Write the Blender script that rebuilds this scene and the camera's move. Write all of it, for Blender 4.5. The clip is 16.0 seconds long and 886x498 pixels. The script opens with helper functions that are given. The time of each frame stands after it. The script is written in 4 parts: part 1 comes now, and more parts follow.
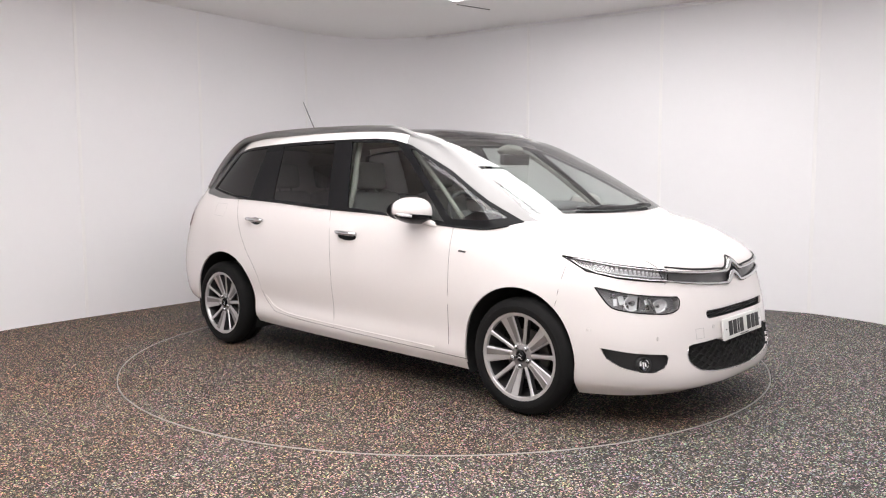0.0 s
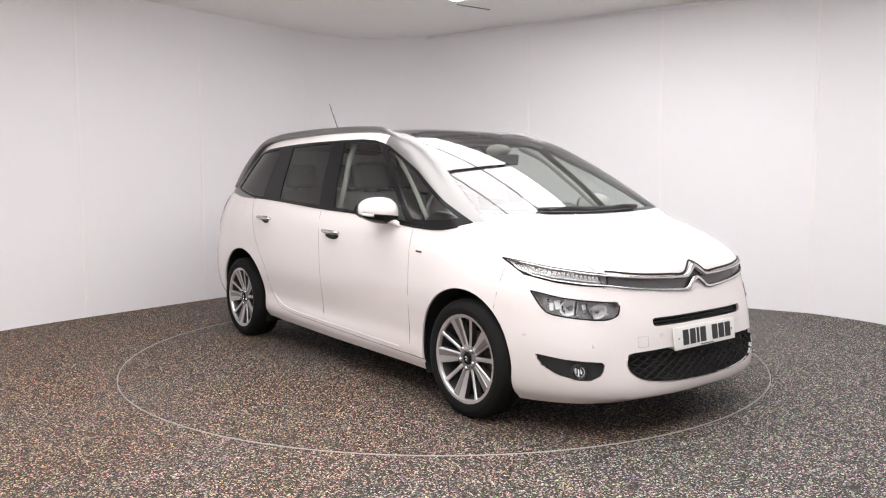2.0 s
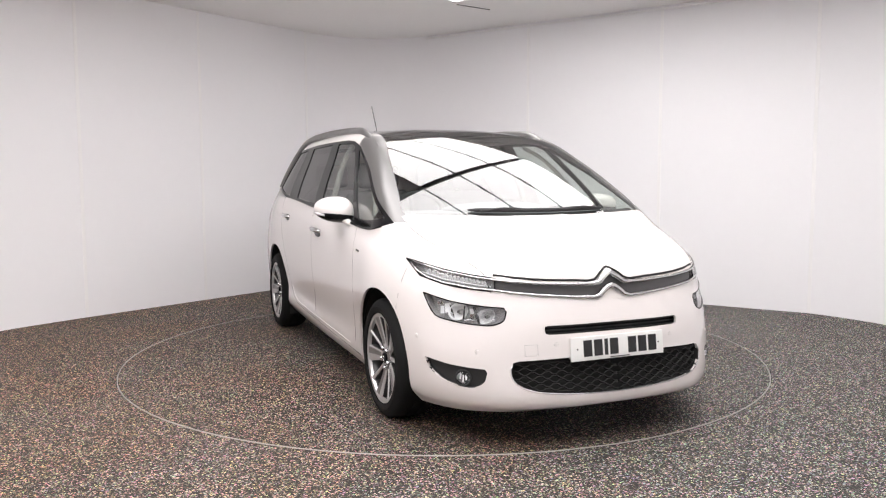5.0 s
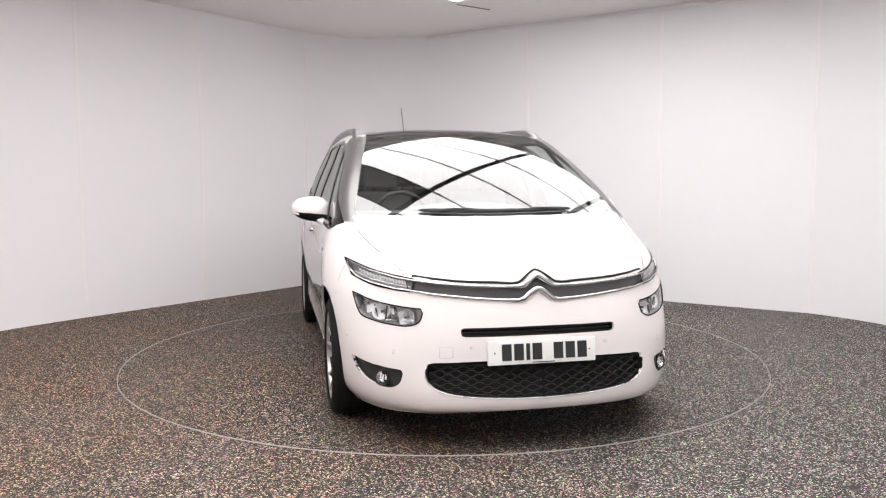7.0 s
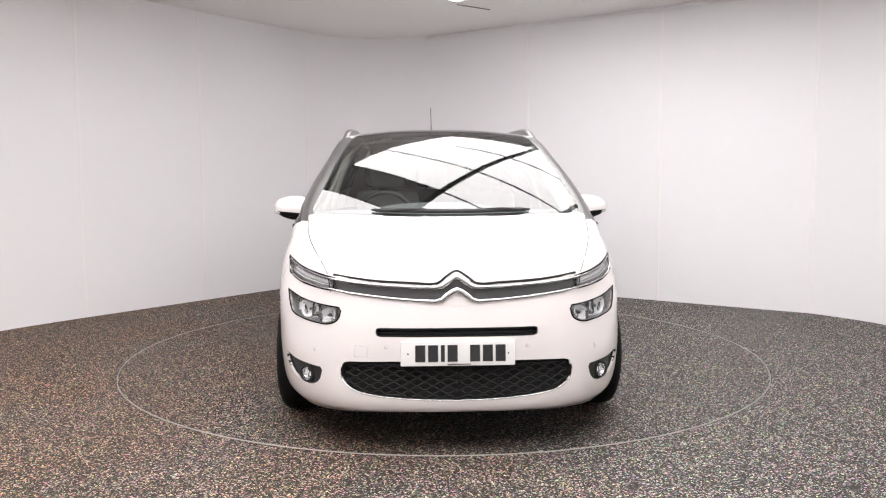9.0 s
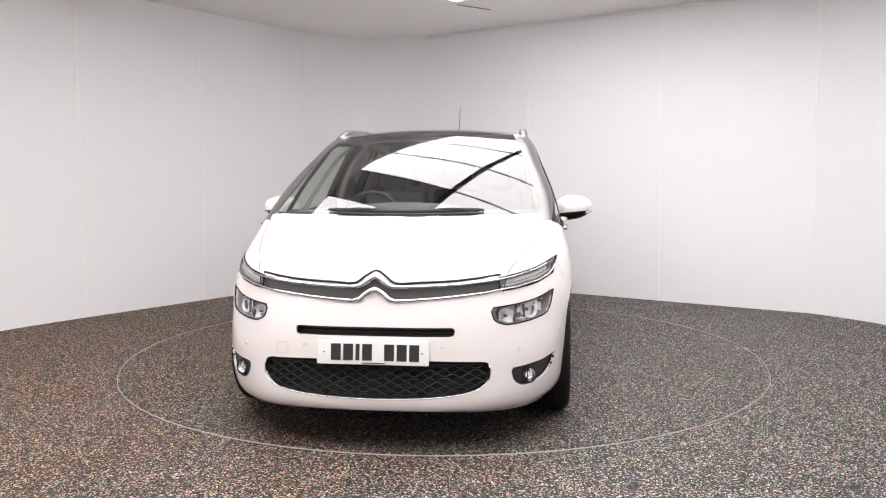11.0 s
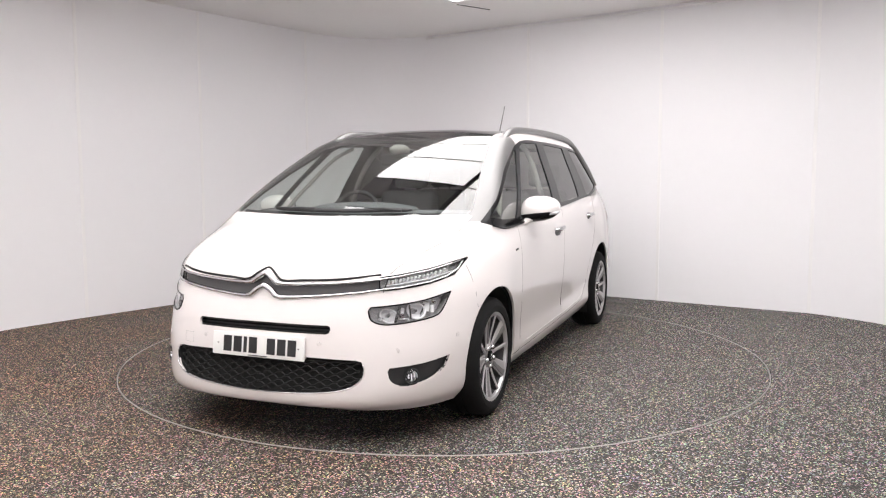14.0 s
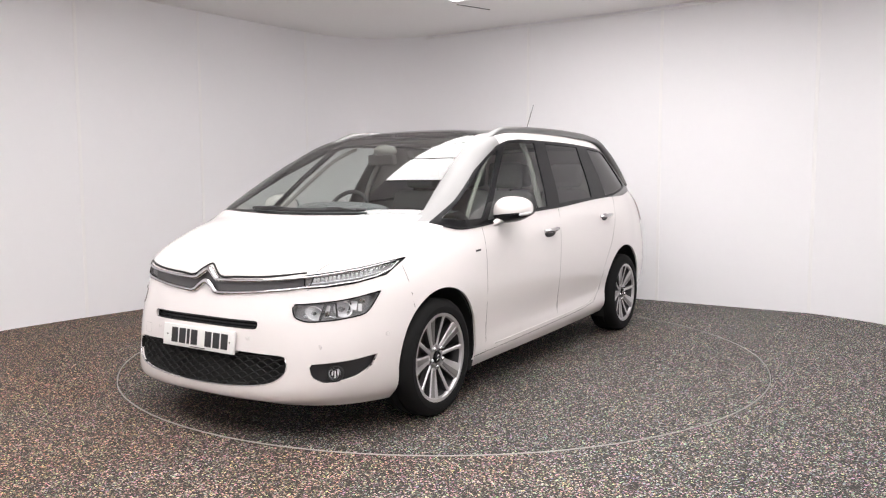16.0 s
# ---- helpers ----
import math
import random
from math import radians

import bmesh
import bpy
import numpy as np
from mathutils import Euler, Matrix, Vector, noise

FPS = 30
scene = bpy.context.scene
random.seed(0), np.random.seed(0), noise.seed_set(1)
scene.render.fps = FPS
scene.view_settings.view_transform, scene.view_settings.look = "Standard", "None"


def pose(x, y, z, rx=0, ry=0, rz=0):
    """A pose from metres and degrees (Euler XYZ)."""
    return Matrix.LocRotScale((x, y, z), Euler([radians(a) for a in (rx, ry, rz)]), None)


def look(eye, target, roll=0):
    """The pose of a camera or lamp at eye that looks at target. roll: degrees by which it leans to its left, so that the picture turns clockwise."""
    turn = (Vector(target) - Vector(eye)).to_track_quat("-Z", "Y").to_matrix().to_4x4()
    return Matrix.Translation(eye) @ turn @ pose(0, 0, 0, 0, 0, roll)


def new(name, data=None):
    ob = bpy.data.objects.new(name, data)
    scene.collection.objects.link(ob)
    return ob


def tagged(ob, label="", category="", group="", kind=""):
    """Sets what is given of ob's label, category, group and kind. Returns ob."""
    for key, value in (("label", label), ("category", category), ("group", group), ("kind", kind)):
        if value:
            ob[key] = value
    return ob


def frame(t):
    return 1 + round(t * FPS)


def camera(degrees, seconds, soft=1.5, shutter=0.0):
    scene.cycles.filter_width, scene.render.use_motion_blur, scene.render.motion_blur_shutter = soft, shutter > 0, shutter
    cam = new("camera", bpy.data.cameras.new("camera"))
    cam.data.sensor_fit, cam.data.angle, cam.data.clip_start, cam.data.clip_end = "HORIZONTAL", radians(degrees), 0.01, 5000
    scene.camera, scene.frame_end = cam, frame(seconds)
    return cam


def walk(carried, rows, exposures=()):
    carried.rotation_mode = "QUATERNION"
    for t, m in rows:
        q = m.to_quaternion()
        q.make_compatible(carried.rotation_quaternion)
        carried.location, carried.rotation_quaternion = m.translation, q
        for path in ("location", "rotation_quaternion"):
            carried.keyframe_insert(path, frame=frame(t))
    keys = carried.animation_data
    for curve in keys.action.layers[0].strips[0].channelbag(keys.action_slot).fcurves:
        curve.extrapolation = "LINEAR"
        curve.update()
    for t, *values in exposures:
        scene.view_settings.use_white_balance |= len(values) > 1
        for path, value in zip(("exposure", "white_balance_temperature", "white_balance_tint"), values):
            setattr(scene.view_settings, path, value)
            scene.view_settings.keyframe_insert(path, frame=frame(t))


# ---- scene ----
# ---- camera ----
cam = camera(58.87, 16.0, soft=1.2)
EYE = (0.0, -5.761, 1.268)
VIEW = look(EYE, (-0.002, 0.0, 0.7547), roll=-0.207)
walk(cam, [(0.0, VIEW), (16.0, VIEW)])

# ---- world, light, exposure ----
world = bpy.data.worlds.new("world")
scene.world = world
world.use_nodes = True
world.node_tree.nodes["Background"].inputs["Color"].default_value = (0.9, 0.95, 1.0, 1)
world.node_tree.nodes["Background"].inputs["Strength"].default_value = 0.05
scene.view_settings.exposure = 0.05
PANEL_GLOW = 4.95

# ---- materials ----
def shader(name):
    m = bpy.data.materials.new(name)
    m.use_nodes = True
    return m, m.node_tree.nodes, m.node_tree.links, m.node_tree.nodes["Principled BSDF"]


def plain(name, color, rough=0.5, metal=0.0, coat=0.0, vary=0.06, scale=9.0, bump=0.0, bump_scale=300.0, spec=0.5):
    """Base colour with two scales of variation, roughness variation and a fine relief."""
    m, nodes, links, b = shader(name)
    tc = nodes.new("ShaderNodeTexCoord")
    big, small = nodes.new("ShaderNodeTexNoise"), nodes.new("ShaderNodeTexNoise")
    big.inputs["Scale"].default_value, small.inputs["Scale"].default_value = scale * 0.3, scale * 12
    add = nodes.new("ShaderNodeMath")
    add.operation = "MULTIPLY_ADD"
    add.inputs[1].default_value = 0.5
    links.new(tc.outputs["Object"], big.inputs["Vector"])
    links.new(tc.outputs["Object"], small.inputs["Vector"])
    links.new(small.outputs["Fac"], add.inputs[0])
    links.new(big.outputs["Fac"], add.inputs[2])
    ramp = nodes.new("ShaderNodeMapRange")
    ramp.inputs["From Min"].default_value, ramp.inputs["From Max"].default_value = 0.4, 1.1
    ramp.inputs["To Min"].default_value, ramp.inputs["To Max"].default_value = 1 - vary, 1 + vary
    links.new(add.outputs[0], ramp.inputs["Value"])
    mul = nodes.new("ShaderNodeVectorMath")
    mul.operation = "SCALE"
    mul.inputs[0].default_value = color
    links.new(ramp.outputs[0], mul.inputs["Scale"])
    links.new(mul.outputs[0], b.inputs["Base Color"])
    b.inputs["Roughness"].default_value = rough
    b.inputs["Metallic"].default_value = metal
    b.inputs["Coat Weight"].default_value = coat
    b.inputs["Coat Roughness"].default_value = 0.03
    b.inputs["Specular IOR Level"].default_value = spec
    if bump:
        fine = nodes.new("ShaderNodeTexNoise")
        fine.inputs["Scale"].default_value = bump_scale
        links.new(tc.outputs["Object"], fine.inputs["Vector"])
        bp = nodes.new("ShaderNodeBump")
        bp.inputs["Strength"].default_value, bp.inputs["Distance"].default_value = bump, 0.002
        links.new(fine.outputs["Fac"], bp.inputs["Height"])
        links.new(bp.outputs[0], b.inputs["Normal"])
    return m


def glass(name, tint, gloss, rough=0.0):
    """A pane: it lets light through with a tint; its mirror share grows from gloss towards grazing view."""
    m, nodes, links, b = shader(name)
    nodes.remove(b)
    out = nodes["Material Output"]
    tr, gl, lw, mix = (nodes.new("ShaderNode" + k) for k in ("BsdfTransparent", "BsdfGlossy", "LayerWeight", "MixShader"))
    tr.inputs["Color"].default_value = (*tint, 1)
    gl.inputs["Roughness"].default_value = rough
    lw.inputs["Blend"].default_value = 0.5
    power, scale = nodes.new("ShaderNodeMath"), nodes.new("ShaderNodeMath")
    power.operation, scale.operation = "POWER", "MULTIPLY_ADD"
    power.inputs[1].default_value = 5.0
    scale.inputs[1].default_value, scale.inputs[2].default_value = 1 - gloss, gloss
    links.new(lw.outputs["Facing"], power.inputs[0])
    links.new(power.outputs[0], scale.inputs[0])
    links.new(scale.outputs[0], mix.inputs[0])
    links.new(tr.outputs[0], mix.inputs[1])
    links.new(gl.outputs[0], mix.inputs[2])
    links.new(mix.outputs[0], out.inputs["Surface"])
    return m


def glow(name, color, strength):
    m, nodes, links, b = shader(name)
    b.inputs["Base Color"].default_value = (0.8, 0.8, 0.8, 1)
    b.inputs["Emission Color"].default_value = (*color, 1)
    b.inputs["Emission Strength"].default_value = strength
    return m


def speckled(name, dark, size, rich):
    """Rubber-granule flooring: small chips of many dull colours in a dark binder, with a broad brown stain towards negative x."""
    m, nodes, links, b = shader(name)
    tc = nodes.new("ShaderNodeTexCoord")
    vor = nodes.new("ShaderNodeTexVoronoi")
    vor.inputs["Scale"].default_value = size
    links.new(tc.outputs["Object"], vor.inputs["Vector"])
    sep = nodes.new("ShaderNodeSeparateColor")
    links.new(vor.outputs["Color"], sep.inputs[0])
    ramp = nodes.new("ShaderNodeValToRGB")
    stops = [(0.0, 0.002), (0.36, 0.006), (0.54, 0.026), (0.69, 0.11), (0.84, 0.46), (1.0, 1.4)]
    el = ramp.color_ramp.elements
    while len(el) < len(stops):
        el.new(0.5)
    for e, (p, v) in zip(el, stops):
        e.position, e.color = p, (v * dark, v * dark, v * dark, 1)
    links.new(sep.outputs[0], ramp.inputs[0])
    # each chip leans to a hue of its own
    hue = nodes.new("ShaderNodeVectorMath")
    hue.operation = "MULTIPLY_ADD"
    hue.inputs[1].default_value = (rich, rich, rich)
    hue.inputs[2].default_value = (1 - rich * 0.5, 1 - rich * 0.5, 1 - rich * 0.5)
    spin = nodes.new("ShaderNodeCombineColor")
    third = nodes.new("ShaderNodeMath")
    third.operation = "PINGPONG"
    third.inputs[1].default_value = 0.1
    links.new(sep.outputs[0], third.inputs[0])
    tenfold = nodes.new("ShaderNodeMath")
    tenfold.operation = "MULTIPLY"
    tenfold.inputs[1].default_value = 9.0
    links.new(third.outputs[0], tenfold.inputs[0])
    links.new(tenfold.outputs[0], spin.inputs[2])
    for src, dst in ((1, 0), (2, 1)):
        links.new(sep.outputs[src], spin.inputs[dst])
    links.new(spin.outputs[0], hue.inputs[0])
    chips = nodes.new("ShaderNodeVectorMath")
    chips.operation = "MULTIPLY"
    links.new(ramp.outputs[0], chips.inputs[0])
    links.new(hue.outputs[0], chips.inputs[1])
    worn = nodes.new("ShaderNodeTexNoise")
    worn.inputs["Scale"].default_value, worn.inputs["Detail"].default_value = 1.1, 5.0
    links.new(tc.outputs["Object"], worn.inputs["Vector"])
    place = nodes.new("ShaderNodeSeparateXYZ")
    links.new(tc.outputs["Object"], place.inputs[0])
    slope = nodes.new("ShaderNodeMath")
    slope.operation = "MULTIPLY_ADD"
    slope.inputs[1].default_value = 0.11
    links.new(place.outputs[0], slope.inputs[0])
    links.new(worn.outputs["Fac"], slope.inputs[2])
    tone = nodes.new("ShaderNodeValToRGB")
    tone.color_ramp.elements[0].position, tone.color_ramp.elements[0].color = 0.12, (1.16, 0.76, 0.54, 1)
    tone.color_ramp.elements[1].position, tone.color_ramp.elements[1].color = 0.62, (1.02, 0.92, 0.86, 1)
    links.new(slope.outputs[0], tone.inputs[0])
    mul = nodes.new("ShaderNodeVectorMath")
    mul.operation = "MULTIPLY"
    links.new(chips.outputs[0], mul.inputs[0])
    links.new(tone.outputs[0], mul.inputs[1])
    links.new(mul.outputs[0], b.inputs["Base Color"])
    b.inputs["Roughness"].default_value = 0.62
    b.inputs["Specular IOR Level"].default_value = 0.3
    bp = nodes.new("ShaderNodeBump")
    bp.inputs["Strength"].default_value, bp.inputs["Distance"].default_value = 0.6, 0.002
    links.new(vor.outputs["Distance"], bp.inputs["Height"])
    links.new(bp.outputs[0], b.inputs["Normal"])
    return m


WHITE = plain("white_paint", (0.715, 0.674, 0.661), 0.30, coat=1.0, vary=0.012, scale=2, spec=0.4)
BLACK_GLOSS = plain("black_gloss_trim", (0.010, 0.010, 0.011), 0.15, vary=0.1, spec=0.10)
BLACK = plain("black_plastic", (0.014, 0.014, 0.015), 0.5, vary=0.15, bump=0.15, bump_scale=900)
BLACK_DEEP = plain("black_lining", (0.008, 0.008, 0.008), 0.85, vary=0.2)
GREY_GLOSS = plain("dark_grey_gloss", (0.060, 0.058, 0.060), 0.2, vary=0.08)
CHROME = plain("chrome", (0.58, 0.58, 0.59), 0.07, metal=1.0, vary=0.02)
SATIN = plain("satin_silver", (0.195, 0.192, 0.192), 0.33, metal=0.75, vary=0.04)
ALLOY = plain("machined_alloy", (0.52, 0.51, 0.515), 0.30, metal=0.65, vary=0.05)
LAMP_SILVER = plain("lamp_reflector", (0.78, 0.78, 0.79), 0.2, metal=0.3, vary=0.08)
ALLOY_MID = plain("brushed_alloy", (0.27, 0.26, 0.262), 0.33, metal=0.8, vary=0.05)
ALLOY_GREY = plain("grey_alloy_paint", (0.06, 0.058, 0.06), 0.35, metal=0.5, vary=0.06)
RUBBER = plain("tyre_rubber", (0.009, 0.0088, 0.009), 0.75, spec=0.14, vary=0.2, bump=0.2, bump_scale=200)
IRON = plain("brake_iron", (0.16, 0.14, 0.13), 0.5, metal=0.7, vary=0.25, scale=30)
CLOTH = plain("dark_grey_cloth", (0.125, 0.122, 0.122), 0.9, vary=0.15, bump=0.35, bump_scale=700)
DASH = plain("dark_dashboard", (0.10, 0.105, 0.11), 0.75, vary=0.1, bump=0.3, bump_scale=900)
BEIGE = plain("pale_headlining", (0.24, 0.235, 0.215), 0.9, vary=0.04, bump=0.2, bump_scale=800)
PLATE = plain("plate_white", (0.76, 0.76, 0.74), 0.35, vary=0.02)
WALL = plain("white_wall_panel", (0.89, 0.882, 0.90), 0.42, vary=0.012, scale=1.2, bump=0.05, bump_scale=40)
WALL_JOINT = plain("white_joint_strip", (0.91, 0.90, 0.90), 0.4, vary=0.02)
CEILING = plain("ceiling_white", (0.92, 0.908, 0.90), 0.75, vary=0.02, scale=1.5)
DEAD_PANEL = plain("unlit_panel", (0.55, 0.55, 0.56), 0.5, vary=0.03)
ROOF_GLASS = plain("dark_roof_glass", (0.012, 0.012, 0.013), 0.06, vary=0.05, spec=0.6)
PALE_JOINT = plain("pale_joint", (0.40, 0.385, 0.38), 0.5, vary=0.05)
# white of the light cells, and of glints painted on the lamp reflectors
LED_GLINT_WHITE = plain("led_and_glint_white", (0.86, 0.86, 0.87), 0.25, vary=0.03)
BAR_GREY = plain("grey_light_bar", (0.07, 0.07, 0.075), 0.5, vary=0.05)
FLOOR = speckled("granule_floor", 0.49, 165.0, 0.8)
DISC = speckled("worn_granule_floor", 0.44, 165.0, 0.8)
RING = plain("pale_edge_trim", (0.36, 0.345, 0.33), 0.4, metal=0.3, vary=0.12, scale=20)
LIGHT = glow("light_diffuser", (1.0, 0.965, 0.96), PANEL_GLOW)
SCREEN = glass("windscreen_glass", (0.84, 0.88, 0.86), 0.17)
CLEAR = glass("side_glass", (0.85, 0.91, 0.88), 0.08)
PRIVACY = glass("privacy_glass", (0.085, 0.08, 0.08), 0.07)
LAMP_GLASS = glass("lamp_lens", (0.95, 0.96, 0.97), 0.05)
LAMP_DARK = plain("lamp_bezel", (0.34, 0.335, 0.335), 0.28, metal=0.5, vary=0.1)
RED_LENS = plain("red_lens", (0.35, 0.01, 0.012), 0.2, vary=0.05)


# ---- small builders ----
def part(name, bm, material, parent, label="", smooth=True):
    me = bpy.data.meshes.new(name)
    bm.to_mesh(me)
    bm.free()
    me.materials.append(material)
    if smooth:
        me.shade_smooth()
    ob = new(name, me)
    ob.parent = parent
    return tagged(ob, label)


def box(bm, x0, x1, y0, y1, z0, z1, bevel=0.0):
    made = bmesh.ops.create_cube(bm, size=1.0, matrix=Matrix.Translation(((x0 + x1) / 2, (y0 + y1) / 2, (z0 + z1) / 2)) @ Matrix.Diagonal((x1 - x0, y1 - y0, z1 - z0, 1)))
    if bevel:
        edges = list({e for v in made["verts"] for e in v.link_edges})
        bmesh.ops.bevel(bm, geom=edges, offset=bevel, segments=3, affect="EDGES", profile=0.6)
    return bm


def tube(bm, points, radius, sides=8, flat=1.0):
    """A tube along a smooth line of points; radius may be a list."""
    pts = [Vector(p) for p in points]
    radii = radius if isinstance(radius, (list, tuple)) else [radius] * len(pts)
    rings = []
    for i, p in enumerate(pts):
        way = (pts[min(i + 1, len(pts) - 1)] - pts[max(i - 1, 0)]).normalized()
        up = Vector((0, 0, 1)) if abs(way.z) < 0.9 else Vector((1, 0, 0))
        a = way.cross(up).normalized()
        b = a.cross(way)
        rings.append([bm.verts.new(p + (a * math.cos(k * math.tau / sides) + b * math.sin(k * math.tau / sides) * flat) * radii[i]) for k in range(sides)])
    for r, s in zip(rings, rings[1:]):
        for k in range(sides):
            bm.faces.new((r[k], r[(k + 1) % sides], s[(k + 1) % sides], s[k]))
    bm.faces.new(rings[0][::-1])
    bm.faces.new(rings[-1])
    return bm


def smooth_line(points, n=6):
    """Points of a smooth curve through the given ones."""
    p = np.array(points, float)
    d = np.concatenate([[0], np.cumsum(np.linalg.norm(np.diff(p, axis=0), axis=1) ** 0.7)])
    tan = np.gradient(p, d, axis=0)
    out = []
    for i in range(len(p) - 1):
        h = d[i + 1] - d[i]
        for s in np.linspace(0, 1, n, endpoint=(i == len(p) - 2)):
            out.append(p[i] * (2 * s**3 - 3 * s**2 + 1) + tan[i] * h * (s**3 - 2 * s**2 + s) + p[i + 1] * (3 * s**2 - 2 * s**3) + tan[i + 1] * h * (s**3 - s**2))
    return [tuple(q) for q in out]


def lathe(bm, profile, sides=48, axis="X", at=(0, 0, 0)):
    """Turn a profile of (radius, along) round an axis."""
    rings = []
    for r, a in profile:
        ring = []
        for k in range(sides):
            w = k * math.tau / sides
            c, s = r * math.cos(w), r * math.sin(w)
            ring.append(bm.verts.new(Vector(at) + (Vector((a, c, s)) if axis == "X" else Vector((c, s, a)) if axis == "Z" else Vector((c, a, s)))))
        rings.append(ring)
    for r, s in zip(rings, rings[1:]):
        for k in range(sides):
            bm.faces.new((r[k], r[(k + 1) % sides], s[(k + 1) % sides], s[k]))
    return bm


# ---- the room ----
CEIL = 3.0
PLAN = [(-3.31, 1.45), (-2.52, 2.50), (-1.62, 3.68), (-1.25, 4.0), (-0.93, 4.13), (-0.55, 4.13), (-0.2, 3.99), (0.96, 3.20), (2.22, 2.34), (3.43, 1.53),
        (3.88, 0.78), (4.15, -0.6), (4.1, -2.2), (3.6, -4.4), (2.7, -5.9), (1.2, -6.7), (-1.2, -6.7), (-2.7, -5.9), (-3.6, -4.4), (-4.25, -2.2), (-4.25, -0.6), (-3.8, 0.70)]


def build_room():
    fl = bmesh.new()
    # the floor is open where the turntable lies
    n = 96
    inner = [fl.verts.new((2.2565 * math.cos(k * math.tau / n), 2.2565 * math.sin(k * math.tau / n), 0)) for k in range(n)]
    outer = [fl.verts.new((7.4 * math.cos(k * math.tau / n), 7.4 * math.sin(k * math.tau / n), 0)) for k in range(n)]
    for k in range(n):
        fl.faces.new((inner[k], outer[k], outer[(k + 1) % n], inner[(k + 1) % n]))
    floor = part("floor", fl, FLOOR, None, smooth=False)
    tagged(floor, "speckled grey rubber-granule studio floor", "floor", kind="structure")
    ce = bmesh.new()
    box(ce, -6, 6, -8, 6, CEIL, CEIL + 0.12)
    tagged(part("ceiling", ce, CEILING, None, smooth=False), "plain off-white studio ceiling", "ceiling", kind="structure")
    wall = new("wall_round")
    tagged(wall, "smooth white wall panels with thin upright joints", "wall", kind="structure")
    pts = [Vector((x, y, 0)) for x, y in PLAN]
    joints = {0, 1, 2, 7, 8, 9, 11, 12, 13, 14, 15, 16, 17, 18, 19, 20}
    order = sorted(joints)
    for a, b in zip(order, order[1:] + [order[0] + len(pts)]):
        run = [pts[i % len(pts)] for i in range(a, b + 1)]
        if len(run) > 2:
            ext = [pts[(a - 1) % len(pts)]] + run + [pts[(b + 1) % len(pts)]]
            fine = [Vector(q) for q in smooth_line([tuple(v) for v in ext], 6)]
            run = fine[6:-5]
        bm = bmesh.new()
        rows = []
        for i, p in enumerate(run):
            way = (run[min(i + 1, len(run) - 1)] - run[max(i - 1, 0)]).normalized()
            out = Vector((-way.y, way.x, 0))
            q = p + way * (0.0015 if i == 0 else -0.0015 if i == len(run) - 1 else 0)
            rows.append([bm.verts.new(v) for v in (q, q + Vector((0, 0, CEIL)), q + out * 0.1 + Vector((0, 0, CEIL)), q + out * 0.1)])
        for r, s in zip(rows, rows[1:]):
            for k in range(4):
                bm.faces.new((r[k], s[k], s[(k + 1) % 4], r[(k + 1) % 4]))
        bm.faces.new(rows[0])
        bm.faces.new(rows[-1][::-1])
        bmesh.ops.recalc_face_normals(bm, faces=bm.faces[:])
        ob = part("panel", bm, WALL, wall, smooth=len(run) > 3)
        if len(run) > 3:
            ob.data.set_sharp_from_angle(angle=radians(35))
    for i in order:
        p, q, r = pts[i - 1], pts[i], pts[(i + 1) % len(pts)]
        way = (r - p).normalized()
        ang = math.degrees(math.atan2(way.y, way.x))
        bm = bmesh.new()
        box(bm, -0.016, 0.016, -0.004, 0.008, 0.0, CEIL, 0.003)
        bm.transform(pose(q.x, q.y, 0, 0, 0, ang))
        part("joint_strip", bm, WALL_JOINT, wall)


build_room()


def build_turntable():
    table = new("turntable")
    tagged(table, "round speckled turntable disc with a thin pale edge", "turntable")
    bm = bmesh.new()
    lathe(bm, [(0.0001, -0.05), (2.243, -0.05), (2.243, 0.0), (1.6, 0.0), (0.8, 0.0), (0.0001, 0.0)], 128, "Z")
    bmesh.ops.remove_doubles(bm, verts=bm.verts[:], dist=0.001)
    bmesh.ops.recalc_face_normals(bm, faces=bm.faces[:])
    part("disc", bm, DISC, table, smooth=False)
    bm = bmesh.new()
    lathe(bm, [(2.247, -0.03), (2.247, 0.001), (2.248, 0.003), (2.251, 0.003), (2.252, 0.001), (2.252, -0.03)], 160, "Z")
    bmesh.ops.recalc_face_normals(bm, faces=bm.faces[:])
    part("edge_trim", bm, RING, table, "thin pale metal edge strip")
    return table


turntable = build_turntable()


